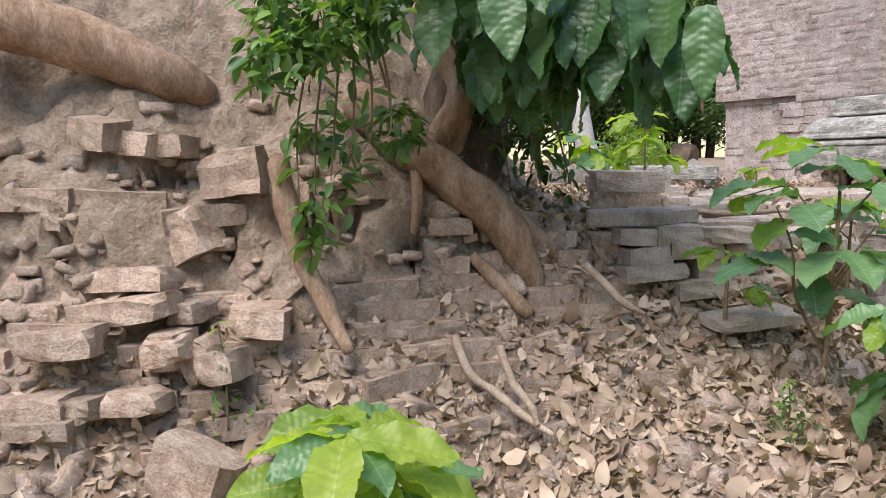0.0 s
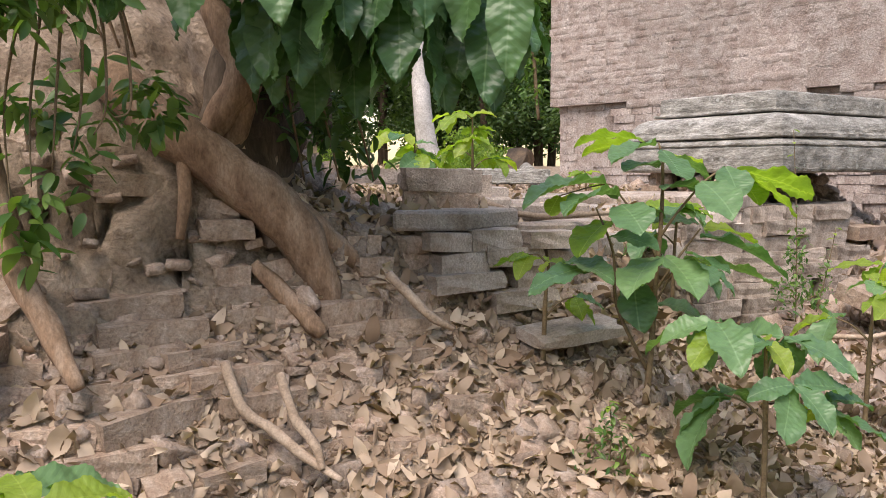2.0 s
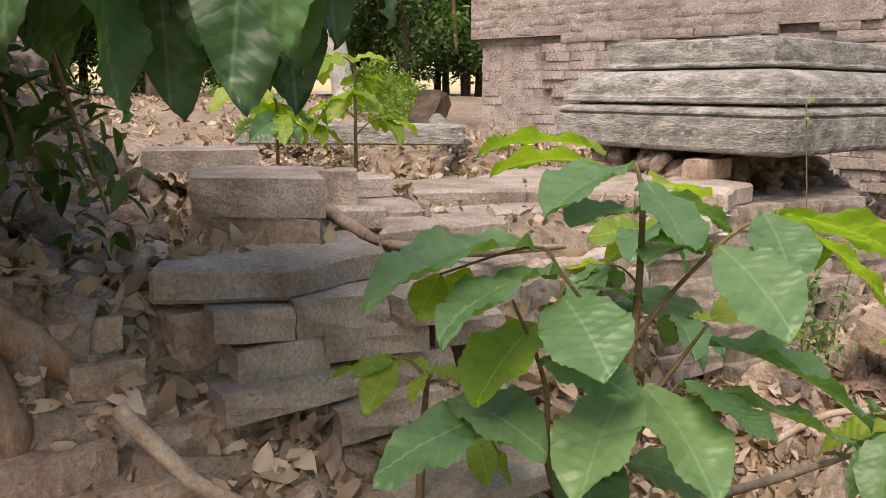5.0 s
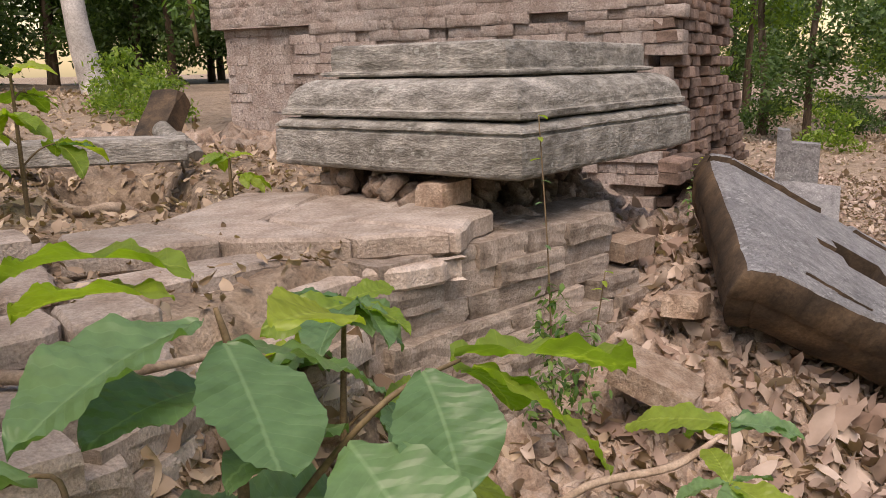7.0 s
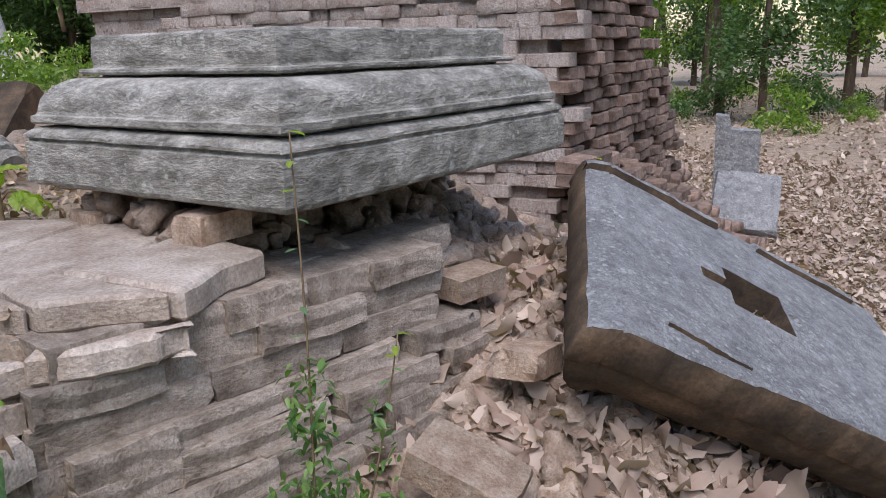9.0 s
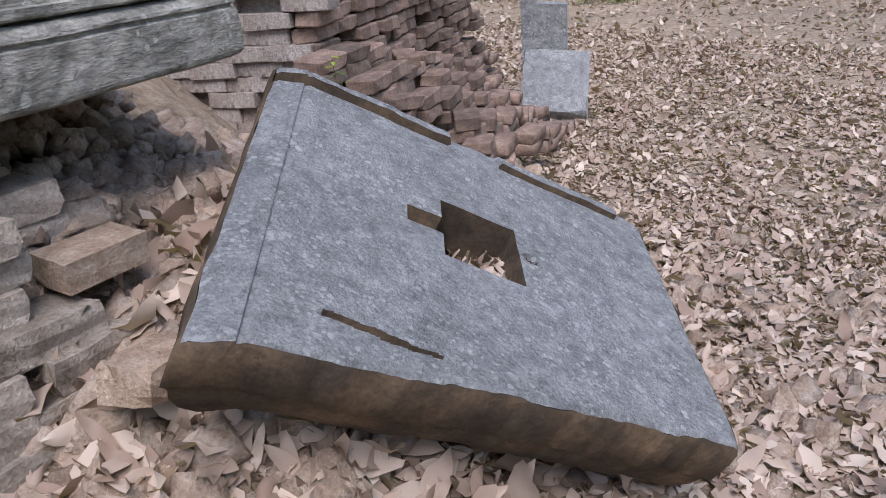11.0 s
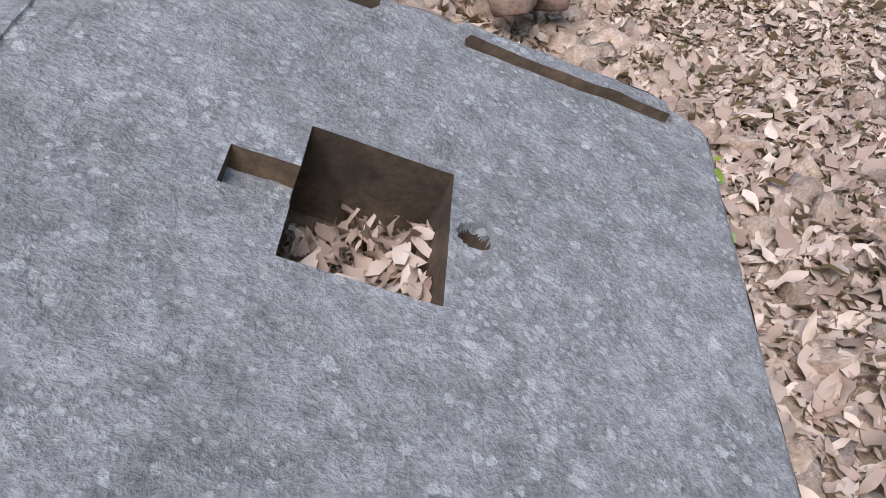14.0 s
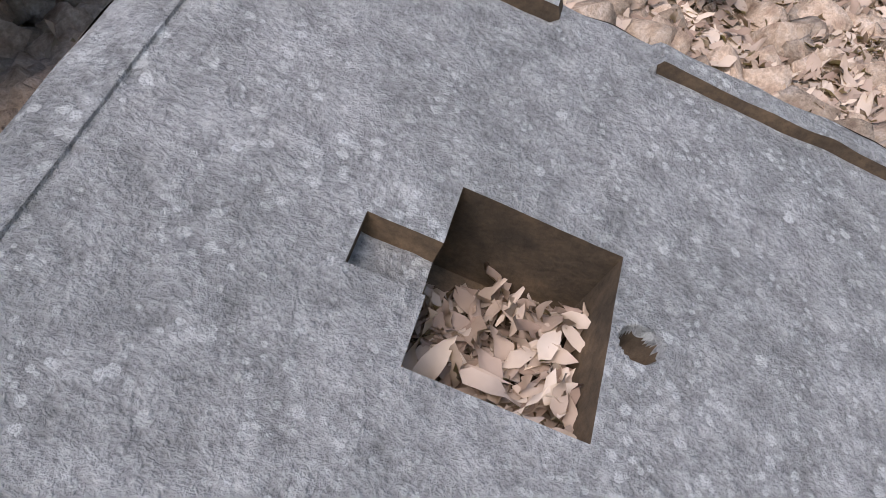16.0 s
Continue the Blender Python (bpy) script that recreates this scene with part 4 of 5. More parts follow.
loose("grey stone slab tipped over on fallen leaves", (9.12, 8.98, -0.09), -46, 42, 5, (0.66, 0.75, 0.2), SLAB, "tipped_stone", 54, "stone", "")

# ---- roots and the tree on the bank ----


def limb(name, points, radii, mat, parent=None, label="", category="", sides=10, bumps=0.25, seed=0, group=""):
    v, f = tube(points, radii, sides, bumps, seed)
    me = mesh_of(name, v, f, mat, smooth=True)
    if parent:
        return child(name, me, parent, None, label)
    return tagged(new(name, me), label, category, group)


bank_tree = thing("bank_tree", "tree clasping the bank with thick tan roots and broad drooping leaves", "tree")
limb("trunk", [(0.0, 4.05, 1.25), (0.08, 4.15, 1.6), (0.2, 4.25, 2.1), (0.25, 4.3, 3.2), (0.2, 4.2, 4.6)], [0.26, 0.22, 0.2, 0.17, 0.12], TRUNK, bank_tree, "dark trunk", sides=14)
limb("root", [(-0.4, 3.72, 1.66), (-0.2, 3.64, 1.47), (-0.016, 3.64, 1.335), (0.16, 3.66, 1.185), (0.30, 3.69, 1.035), (0.381, 3.70, 0.845), (0.40, 3.70, 0.74)], [0.085, 0.092, 0.095, 0.095, 0.085, 0.06, 0.03], BARK, bank_tree, "thick tan root", seed=1)
limb("root", [(0.16, 3.71, 1.19), (0.315, 3.74, 1.09), (0.42, 3.78, 1.0), (0.51, 3.80, 0.925)], [0.07, 0.058, 0.05, 0.032], BARK, bank_tree, "", seed=2)
limb("root", [(-0.62, 3.2, 1.3), (-0.6, 3.15, 1.36), (-0.57, 3.13, 1.2), (-0.52, 3.1, 1.02), (-0.42, 3.07, 0.83), (-0.32, 3.0, 0.66)], [0.03, 0.045, 0.045, 0.043, 0.036, 0.022], BARK, bank_tree, "bent pale root", seed=3)
limb("root", [(-0.1, 4.0, 2.1), (0.0, 3.86, 1.86), (0.08, 3.82, 1.66), (-0.02, 3.8, 1.48), (-0.12, 3.8, 1.38)], [0.06, 0.06, 0.07, 0.06, 0.03], BARK, bank_tree, "reddish twisted root", seed=4)
limb("root", [(0.18, 4.0, 2.1), (0.13, 3.86, 1.9), (0.1, 3.84, 1.7), (0.06, 3.84, 1.5), (0.02, 3.84, 1.36)], [0.05, 0.055, 0.06, 0.05, 0.04], BARK, bank_tree, "", seed=5)
limb("root", [(0.12, 3.62, 0.95), (0.24, 3.6, 0.83), (0.34, 3.56, 0.73), (0.37, 3.55, 0.69)], [0.025, 0.036, 0.036, 0.02], BARK, bank_tree, "", seed=6)
limb("root", [(-0.12, 3.62, 1.36), (-0.11, 3.58, 1.2), (-0.13, 3.56, 1.05)], [0.025, 0.024, 0.015], BARK, bank_tree, "", seed=7)
limb("root", [(-2.3, 3.05, 2.03), (-1.72, 3.16, 1.95), (-1.4, 3.3, 1.86), (-1.13, 3.42, 1.74), (-1.0, 3.55, 1.66)], [0.13, 0.12, 0.11, 0.095, 0.06], BARK, bank_tree, "thick root lying along the bank", seed=8)
for i in range(7):
    limb("rootlet", [(-0.75 + i * 0.05, 3.45, 2.02 - 0.02 * i), (-0.65 + i * 0.06, 3.35, 1.92), (-0.5 + i * 0.05, 3.33, 1.84 - 0.03 * i)], [0.012, 0.01, 0.004], BARK, bank_tree, "", "", 5, 0.1, i)

LEAF_MESH = {}


def leaf_mesh(kind, seed, mat, name="leaf"):
    key = (kind, seed, mat.name)
    if key not in LEAF_MESH:
        v, f = leaf_shape(kind, seed)
        LEAF_MESH[key] = mesh_of(name, v, f, mat, smooth=True)
    return LEAF_MESH[key]


def leaf_at(parent, p, heading, dip, length, mat, kind="broad", seed=0, roll=0.0, label=""):
    m = Matrix.Translation(p) @ Euler((0, 0, heading)).to_matrix().to_4x4() @ Euler((roll, dip, 0)).to_matrix().to_4x4() @ Matrix.Diagonal((length, length, length, 1))
    return child("leaf", leaf_mesh(kind, seed % 6, mat), parent, m, label)


# broad leaves that hang over the bank
r = random.Random(31)
for i in range(4):
    x = -0.1 + 0.28 * i
    limb("branch", [(0.2, 4.2, 2.5), (x * 0.7 + 0.1, 3.8, 2.45), (x, 3.35, 2.25), (x + 0.1, 3.05, 2.0)], [0.03, 0.022, 0.014, 0.006], STEM, bank_tree, "", "", 6, 0.1, i)
for i in range(120):
    x = r.uniform(-0.35, 1.0)
    y = r.uniform(3.0, 3.75)
    low = 1.98 if x < 0.3 else 1.86
    z = r.uniform(low, 2.55) + 0.10 * (y - 3.1)
    leaf_at(bank_tree, (x, y, z), r.uniform(-2.6, -0.5), r.uniform(0.95, 1.45), r.uniform(0.28, 0.40), LEAF_DARK, "hanging", r.randrange(6), r.gauss(0, 0.35))
for x, y, z, h, ln in ((0.64, 3.2, 1.9, -1.6, 0.36), (0.42, 3.25, 1.93, -1.9, 0.33), (0.86, 3.25, 1.96, -0.9, 0.34), (0.24, 3.3, 1.88, -1.7, 0.32), (0.78, 3.35, 1.76, -1.4, 0.3), (0.95, 3.4, 1.75, -1.2, 0.28), (0.5, 3.4, 1.72, -1.6, 0.27), (0.36, 3.5, 1.7, -1.5, 0.26)):
    leaf_at(bank_tree, (x, y, z), h, 1.2, ln, LEAF_DARK, "hanging", int(x * 50), 0.1)

for i in range(70):
    x = r.uniform(0.1, 1.0)
    y = r.uniform(3.15, 3.7)
    leaf_at(bank_tree, (x, y, r.uniform(1.78, 2.05) + 0.08 * (y - 3.1)), r.uniform(-2.8, -0.3), r.uniform(0.8, 1.45), r.uniform(0.26, 0.36), LEAF_DARK, "hanging", r.randrange(6), r.gauss(0, 0.5))

# ---- climbing bush on the bank ----


def leafy_mass(name, centres, count, size, mat, seed, parent, kind="bush", flat=0.5):
    rr = np.random.RandomState(seed)
    shapes = [leaf_shape(kind, s) for s in range(5)]
    pieces = []
    for i in range(count):
        c, rad = centres[rr.randint(len(centres))]
        o = rr.normal(0, 1, 3)
        o = o / (np.linalg.norm(o) + 1e-6) * rr.uniform(0.2, 1) ** 0.6 * np.array(rad)
        v, f = shapes[rr.randint(5)]
        t = turn_matrix(rr.normal(0, flat), rr.normal(0.45, flat), rr.uniform(0, 6.28))
        pieces.append(((v * size * rr.uniform(0.6, 1.2)) @ t.T + np.array(c) + o, f))
    ob = joined(name, pieces, mat, "", "", "", smooth=True)
    ob.parent = parent
    return ob


bush = thing("climbing_bush", "bush with many small light green leaves hanging over the bank", "bush")
leafy_mass("crown", [((-0.5, 2.95, 1.95), (0.16, 0.14, 0.16)), ((-0.36, 2.9, 1.82), (0.2, 0.14, 0.16)), ((-0.5, 2.85, 1.72), (0.16, 0.12, 0.12)), ((-0.2, 2.95, 1.95), (0.16, 0.14, 0.2))], 620, 0.085, LEAF_BUSH, 3, bush)
leafy_mass("trailing_leaves", [((-0.48, 3.1, 1.45), (0.1, 0.08, 0.14)), ((-0.35, 3.12, 1.35), (0.14, 0.08, 0.2)), ((-0.3, 3.2, 1.55), (0.2, 0.1, 0.14)), ((-0.45, 3.05, 1.15), (0.07, 0.06, 0.16)), ((-0.14, 3.3, 1.5), (0.1, 0.08, 0.12))], 190, 0.10, LEAF_BUSH, 5, bush)
for i in range(6):
    limb("twig", [(-0.45, 3.3, 2.0), (-0.45 + 0.05 * i, 3.1, 1.8), (-0.5 + 0.07 * i, 3.05, 1.5), (-0.5 + 0.06 * i, 3.05, 1.2 + 0.05 * i)], [0.008, 0.006, 0.004, 0.002], STEM, bush, "", "", 5, 0.1, i)

trunk_creeper = thing("creeper", "dark creeper clothing the trunk above the roots", "creeper")
leafy_mass("leaves", [((0.15 + 0.12 * k, 3.82 + 0.06 * k, 1.75 - 0.13 * k), (0.14, 0.1, 0.2)) for k in range(4)] + [((0.12 + 0.1 * k, 3.85, 2.0), (0.15, 0.1, 0.2)) for k in range(4)], 520, 0.085, LEAF_WOOD, 13, trunk_creeper)
for k in range(3):
    limb("stem", [(0.2 + 0.12 * k, 3.88, 2.4), (0.22 + 0.12 * k, 3.86, 1.8), (0.3 + 0.14 * k, 3.9, 1.25)], [0.008, 0.007, 0.004], STEM, trunk_creeper, "", "", 5, 0.1, k)

# ---- broad-leaved saplings ----


def sapling(base, height, arms, leaf_len, label, seed, young=0.2, lean=(0, 0), spread=0.3, top=5):
    rr = random.Random(seed)
    s = thing("sapling", label, "sapling", "broad-leaved saplings", Matrix.Translation(base))
    tip = Vector((lean[0], lean[1], height))
    mid = Vector((lean[0] * 0.3, lean[1] * 0.3, height * 0.5))
    limb("stem", [(0, 0, -0.05), tuple(mid), tuple(tip)], [0.011, 0.009, 0.005], STEM, s, "", "", 7, 0.1, seed)

    def on_stem(t):
        return mid * (t * 2) if t < 0.5 else mid + (tip - mid) * (t * 2 - 1)

    for k in range(arms):
        t = 0.35 + 0.6 * k / max(arms - 1, 1)
        a = k * 2.4 + rr.uniform(-0.4, 0.4)
        o = on_stem(t)
        reach = spread * rr.uniform(0.6, 1.15) * (1.1 - 0.45 * t)
        e = o + Vector((math.cos(a) * reach, math.sin(a) * reach, reach * rr.uniform(0.3, 0.7)))
        limb("branch", [tuple(o), tuple((o + e) / 2 + Vector((0, 0, 0.02))), tuple(e)], [0.005, 0.004, 0.003], STEM, s, "", "", 5, 0.1, k)
        for j in range(5):
            w = a + (j - 2) * 0.75 + rr.uniform(-0.2, 0.2)
            mat = LEAF_YOUNG if rr.random() < young else LEAF
            leaf_at(s, e - (e - o) * (0.12 * (j % 2)), w, rr.uniform(-0.15, 0.55), leaf_len * rr.uniform(0.7, 1.15), mat, "broad", rr.randrange(6), rr.gauss(0, 0.3))
    for j in range(top):
        w = j * 6.28 / top + rr.uniform(-0.3, 0.3)
        mat = LEAF_YOUNG if rr.random() < young + 0.2 else LEAF
        leaf_at(s, tip, w, rr.uniform(-0.5, 0.35), leaf_len * rr.uniform(0.5, 0.85), mat, "broad", rr.randrange(6), rr.gauss(0, 0.25))
    return s




def leaf_between(parent, a, b, mat, seed):
    """A leaf from its stalk at a to its tip at b."""
    me = leaf_mesh("broad", seed % 6, mat)
    t = me.vertices[-4].co
    a, b = Vector(a), Vector(b)
    d = b - a
    size = 1.16 * d.length / t.length
    dip = math.asin(max(-1, min(1, -d.z / d.length))) - math.atan2(-t.z, t.x)
    m = Matrix.Translation(a) @ Euler((0, 0, math.atan2(d.y, d.x))).to_matrix().to_4x4() @ Euler((0.25 * math.sin(seed * 2.3), dip, 0)).to_matrix().to_4x4() @ Matrix.Diagonal((size, size * max(1.05, min(1.8, 0.27 / d.length)), size, 1))
    return child("leaf", me, parent, m)


def tall_sapling():
    s = thing("sapling", "tall green sapling with broad ribbed leaves below the platform", "sapling", "broad-leaved saplings")
    limb("stem", [(1.565, 3.43, 0.42), (1.58, 3.425, 0.6), (1.595, 3.43, 0.865), (1.612, 3.43, 1.109), (1.613, 3.43, 1.31), (1.60, 3.44, 1.39)], [0.014, 0.012, 0.010, 0.008, 0.006, 0.003], STEM, s, "", "", 8, 0.1)
    limb("branch", [(1.57, 3.43, 0.55), (1.43, 3.37, 0.8), (1.405, 3.35, 1.0), (1.34, 3.35, 1.16)], [0.008, 0.007, 0.005, 0.003], STEM, s, "", "", 6, 0.1)
    limb("branch", [(1.596, 3.43, 0.969), (1.53, 3.4, 1.08), (1.437, 3.37, 1.199), (1.40, 3.42, 1.24), (1.22, 3.4, 1.2)], [0.006, 0.005, 0.004, 0.003, 0.002], STEM, s, "", "", 6, 0.1)
    limb("branch", [(1.605, 3.43, 1.04), (1.68, 3.4, 1.16), (1.775, 3.36, 1.273), (1.9, 3.42, 1.28)], [0.006, 0.005, 0.004, 0.003], STEM, s, "", "", 6, 0.1)
    limb("branch", [(1.59, 3.43, 0.84), (1.67, 3.42, 0.96), (1.759, 3.42, 1.075)], [0.006, 0.005, 0.003], STEM, s, "", "", 6, 0.1)
    crown = [((1.6, 3.58, 1.4), (1.42, 3.74, 1.385), LEAF_YOUNG), ((1.57, 3.55, 1.38), (1.41, 3.66, 1.35), LEAF_YOUNG), ((1.58, 3.42, 1.38), (1.41, 3.33, 1.32), LEAF), ((1.6, 3.4, 1.36), (1.62, 3.28, 1.27), LEAF), ((1.61, 3.46, 1.34), (1.77, 3.42, 1.27), LEAF), ((1.59, 3.42, 1.3), (1.47, 3.36, 1.29), LEAF), ((1.68, 3.5, 1.34), (1.81, 3.6, 1.29), LEAF_YOUNG)]
    one_side = [((1.71, 3.32, 1.25), (1.74, 3.17, 1.14), LEAF), ((1.82, 3.36, 1.3), (1.82, 3.27, 1.2), LEAF), ((1.89, 3.42, 1.29), (2.2, 3.49, 1.19), LEAF_YOUNG), ((1.92, 3.42, 1.27), (2.06, 3.34, 1.14), LEAF_YOUNG), ((1.92, 3.46, 1.25), (2.01, 3.5, 1.17), LEAF_YOUNG), ((1.74, 3.42, 1.22), (1.59, 3.36, 1.22), LEAF)]
    below = [((1.8, 3.48, 1.07), (2.0, 3.52, 1.01), LEAF_YOUNG), ((1.74, 3.38, 1.05), (1.98, 3.28, 0.92), LEAF), ((1.66, 3.32, 1.0), (1.73, 3.18, 0.95), LEAF), ((1.77, 3.46, 1.09), (1.62, 3.5, 1.1), LEAF)]
    other_side = [((1.4, 3.42, 1.24), (1.12, 3.33, 1.175), LEAF), ((1.43, 3.37, 1.2), (1.19, 3.22, 1.15), LEAF), ((1.42, 3.32, 1.17), (1.43, 3.17, 1.09), LEAF), ((1.27, 3.4, 1.21), (1.25, 3.38, 1.14), LEAF_YOUNG), ((1.22, 3.4, 1.2), (1.18, 3.36, 1.14), LEAF_YOUNG), ((1.5, 3.45, 1.15), (1.62, 3.45, 1.12), LEAF), ((1.4, 3.37, 1.11), (1.28, 3.3, 1.01), LEAF_YOUNG), ((1.38, 3.32, 1.06), (1.49, 3.22, 1.02), LEAF)]
    low = [((1.57, 3.36, 0.98), (1.42, 3.2, 0.88), LEAF), ((1.6, 3.36, 0.98), (1.63, 3.16, 0.87), LEAF), ((1.68, 3.38, 0.97), (1.92, 3.24, 0.9), LEAF), ((1.36, 3.38, 0.95), (1.12, 3.3, 0.88), LEAF), ((1.24, 3.42, 0.96), (1.36, 3.28, 0.91), LEAF), ((1.5, 3.4, 0.9), (1.48, 3.32, 0.74), LEAF_DARK), ((1.6, 3.42, 0.8), (1.72, 3.36, 0.76), LEAF), ((1.3, 3.4, 0.93), (1.4, 3.4, 0.9), LEAF_YOUNG)]
    for k, (a, b, mat) in enumerate(crown + one_side + below + other_side + low):
        leaf_between(s, a, b, mat, k * 5 + 1)
    for a in ((1.68, 3.38, 0.97), (1.36, 3.38, 0.95), (1.5, 3.4, 0.9)):
        limb("branch", [(1.585, 3.43, 0.78), ((a[0] + 1.585) / 2, 3.41, 0.88), a], [0.005, 0.004, 0.002], STEM, s, "", "", 5, 0.1)


tall_sapling()
sapling((1.8, 2.98, 0.22), 0.52, 5, 0.26, "low green sapling with broad leaves in leaf litter", 5, 0.12, (0, 0.02), 0.22, 5)
sapling((2.58, 3.62, 0.28), 0.55, 4, 0.24, "low yellow-green sapling beside the rubble", 8, 0.45, (0.02, 0), 0.24, 5)
sapling((-0.12, 2.1, 0.06), 0.6, 8, 0.29, "pale green broad-leaved sapling before the bank", 11, 0.6, (0, 0), 0.2, 6)
sapling((2.03, 4.33, 0.6), 0.5, 3, 0.25, "small sapling beside the platform corner", 14, 0.2, (0.03, 0.03), 0.12, 5)
sapling((1.22, 3.62, 0.6), 0.34, 2, 0.13, "thin yellow-green seedling before the brick courses", 17, 0.9, (0.02, 0), 0.12, 3)
sapling((1.35, 6.3, 1.08), 0.6, 5, 0.21, "yellow-green sapling growing on the platform", 20, 0.9, (0, 0), 0.16, 4)
sapling((0.95, 6.4, 1.08), 0.4, 5, 0.24, "pale green seedling on the platform", 23, 0.7, (0, 0), 0.18, 4)
sapling((2.22, 6.45, 1.08), 0.18, 2, 0.15, "small bright seedling beside the ringed column", 25, 0.9, (0, 0), 0.06, 4)


def weed(base, height, label, seed, lean=(0, 0), bush=130):
    rr = random.Random(seed)
    w = thing("weed", label, "weed", "thin weeds", Matrix.Translation(base))
    limb("stem", [(0, 0, -0.03), (lean[0] * 0.5 + 0.01, lean[1] * 0.5, height * 0.5), (lean[0], lean[1], height)], [0.004, 0.003, 0.002], STEM, w, "", "", 5, 0.1, seed)
    leafy_mass("leaves", [((0, 0, height * 0.12), (0.14, 0.12, 0.11)), ((lean[0] * 0.3, lean[1] * 0.3, height * 0.33), (0.07, 0.06, 0.16))], bush, 0.036, LEAF_BUSH, seed, w)
    for k in range(9):
        t = 0.45 + 0.55 * k / 8
        leaf_at(w, (lean[0] * t, lean[1] * t, height * t), k * 2.4, 0.1, 0.035 if k < 6 else 0.05, LEAF_YOUNG if k > 5 else LEAF, "bush", k)


weed((2.80, 4.55, 0.52), 0.98, "tall thin weed with tiny leaves before the pedestal corner", 3, (0.07, 0.21), 300)
weed((2.98, 4.66, 0.55), 0.42, "thin straw-coloured weed at the foot of the brick courses", 4, (0.12, 0.04), 60)
weed((-0.72, 2.78, 0.46), 0.36, "fern-like weed on the bank", 6, (-0.02, 0), 40)
weed((5.38, 4.92, 0.2), 0.26, "yellow-green weed at the edge of the fallen slab", 7, (0.03, 0.02), 30)
weed((5.0, 6.3, 0.8), 0.3, "small bush among the tower rubble", 9, (0, 0), 120)
weed((1.35, 3.2, 0.3), 0.2, "ferny green weed in the shade of the sapling", 10, (0, 0), 140)

# ---- ringed stone column ----


def build_column():
    col = new("stone_column", None)
    tagged(col, "short ringed stone column lying against the tower rubble", "column")
    col.matrix_basis = pose(2.28, 7.85, 1.12, -62, 0, 25) @ Matrix.Diagonal((0.72, 0.72, 0.72, 1))
    vs, fs, n = [], [], 20
    prof = [(0, 0.10), (0.04, 0.115), (0.07, 0.115), (0.085, 0.09), (0.12, 0.09), (0.135, 0.12), (0.19, 0.12), (0.205, 0.09), (0.24, 0.09), (0.255, 0.115), (0.3, 0.115), (0.315, 0.085), (0.55, 0.085)]
    for z, rad in prof:
        for k in range(n):
            a = 6.2832 * k / n
            vs.append((rad * math.cos(a), rad * math.sin(a), z))
    for j in range(len(prof) - 1):
        for k in range(n):
            fs.append((j * n + k, j * n + (k + 1) % n, (j + 1) * n + (k + 1) % n, (j + 1) * n + k))
    fs += [tuple(reversed(range(n))), tuple(range(len(vs) - n, len(vs)))]
    child("shaft", mesh_of("shaft", vs, fs, STONE), col)


build_column()

# ---- sticks and surface roots ----
for i, (pts, rad, lab) in enumerate([
    ([(0.06, 3.28, 0.66), (0.12, 3.2, 0.53), (0.22, 3.16, 0.46), (0.34, 3.1, 0.38), (0.44, 3.04, 0.33)], 0.018, "bent brown stick lying on the slope"),
    ([(0.24, 3.26, 0.62), (0.29, 3.17, 0.5), (0.36, 3.1, 0.42), (0.38, 3.06, 0.36)], 0.017, "pale split stick lying on the slope"),
    ([(0.62, 3.64, 0.9), (0.7, 3.6, 0.82), (0.78, 3.59, 0.74), (0.87, 3.6, 0.69)], 0.018, "grey root crossing the slope"),
    ([(0.94, 5.03, 1.24), (1.02, 4.85, 1.17), (1.10, 4.53, 1.15), (1.18, 4.36, 1.11), (1.25, 4.28, 1.09)], 0.02, "grey-brown root crossing the platform"),
    ([(1.25, 4.28, 1.09), (1.36, 4.22, 1.08), (1.49, 4.13, 1.09), (1.72, 4.13, 1.10)], 0.015, "thin root crossing the platform"),
    ([(1.4, 6.9, 1.08), (1.55, 6.9, 1.0), (1.75, 7.0, 0.98), (1.95, 7.2, 0.86)], 0.03, "thick root under the stone beam"),
    ([(2.5, 4.25, 0.4), (2.75, 4.3, 0.46), (3.05, 4.28, 0.46), (3.3, 4.32, 0.5)], 0.013, "straight pale stick at the foot of the courses"),
    ([(1.9, 3.75, 0.5), (2.2, 3.8, 0.52), (2.6, 3.95, 0.5)], 0.012, "thin stick on the leaf litter"),
]):
    lo = [(x, y, max(z, gz(x, y) + rad * 0.6)) if i not in (3, 4, 5) else (x, y, z) for x, y, z in pts]
    limb("stick", lo, [rad] * (len(pts) - 1) + [rad * 0.5], TWIG, None, lab, "stick", 8, 0.3, i, "fallen sticks and roots")

# ---- the wood around ----


def leaf_cloud(seed, count, size, rad, mat, clumps=26):
    rr = np.random.RandomState(seed)
    cs = rr.normal(0, 1, (clumps, 3))
    cs = cs / np.linalg.norm(cs, axis=1)[:, None] * rr.uniform(0.35, 1, (clumps, 1)) * np.array(rad)
    n = count
    c = cs[rr.randint(clumps, size=n)] + rr.normal(0, 0.17, (n, 3)) * np.array(rad)
    a = rr.normal(0, 1, (n, 3))
    a /= np.linalg.norm(a, axis=1)[:, None]
    b = np.cross(a, rr.normal(0, 1, (n, 3)))
    b /= np.linalg.norm(b, axis=1)[:, None]
    s = size * rr.uniform(0.6, 1.3, (n, 1))
    v = np.stack([c - a * s, c - b * s * 0.4, c + a * s, c + b * s * 0.4], 1).reshape(-1, 3)
    f = np.arange(4 * n).reshape(-1, 4)
    me_ob = joined("crown", [(v, f)], mat, "", "", "")
    me = me_ob.data
    bpy.data.objects.remove(me_ob)
    return me


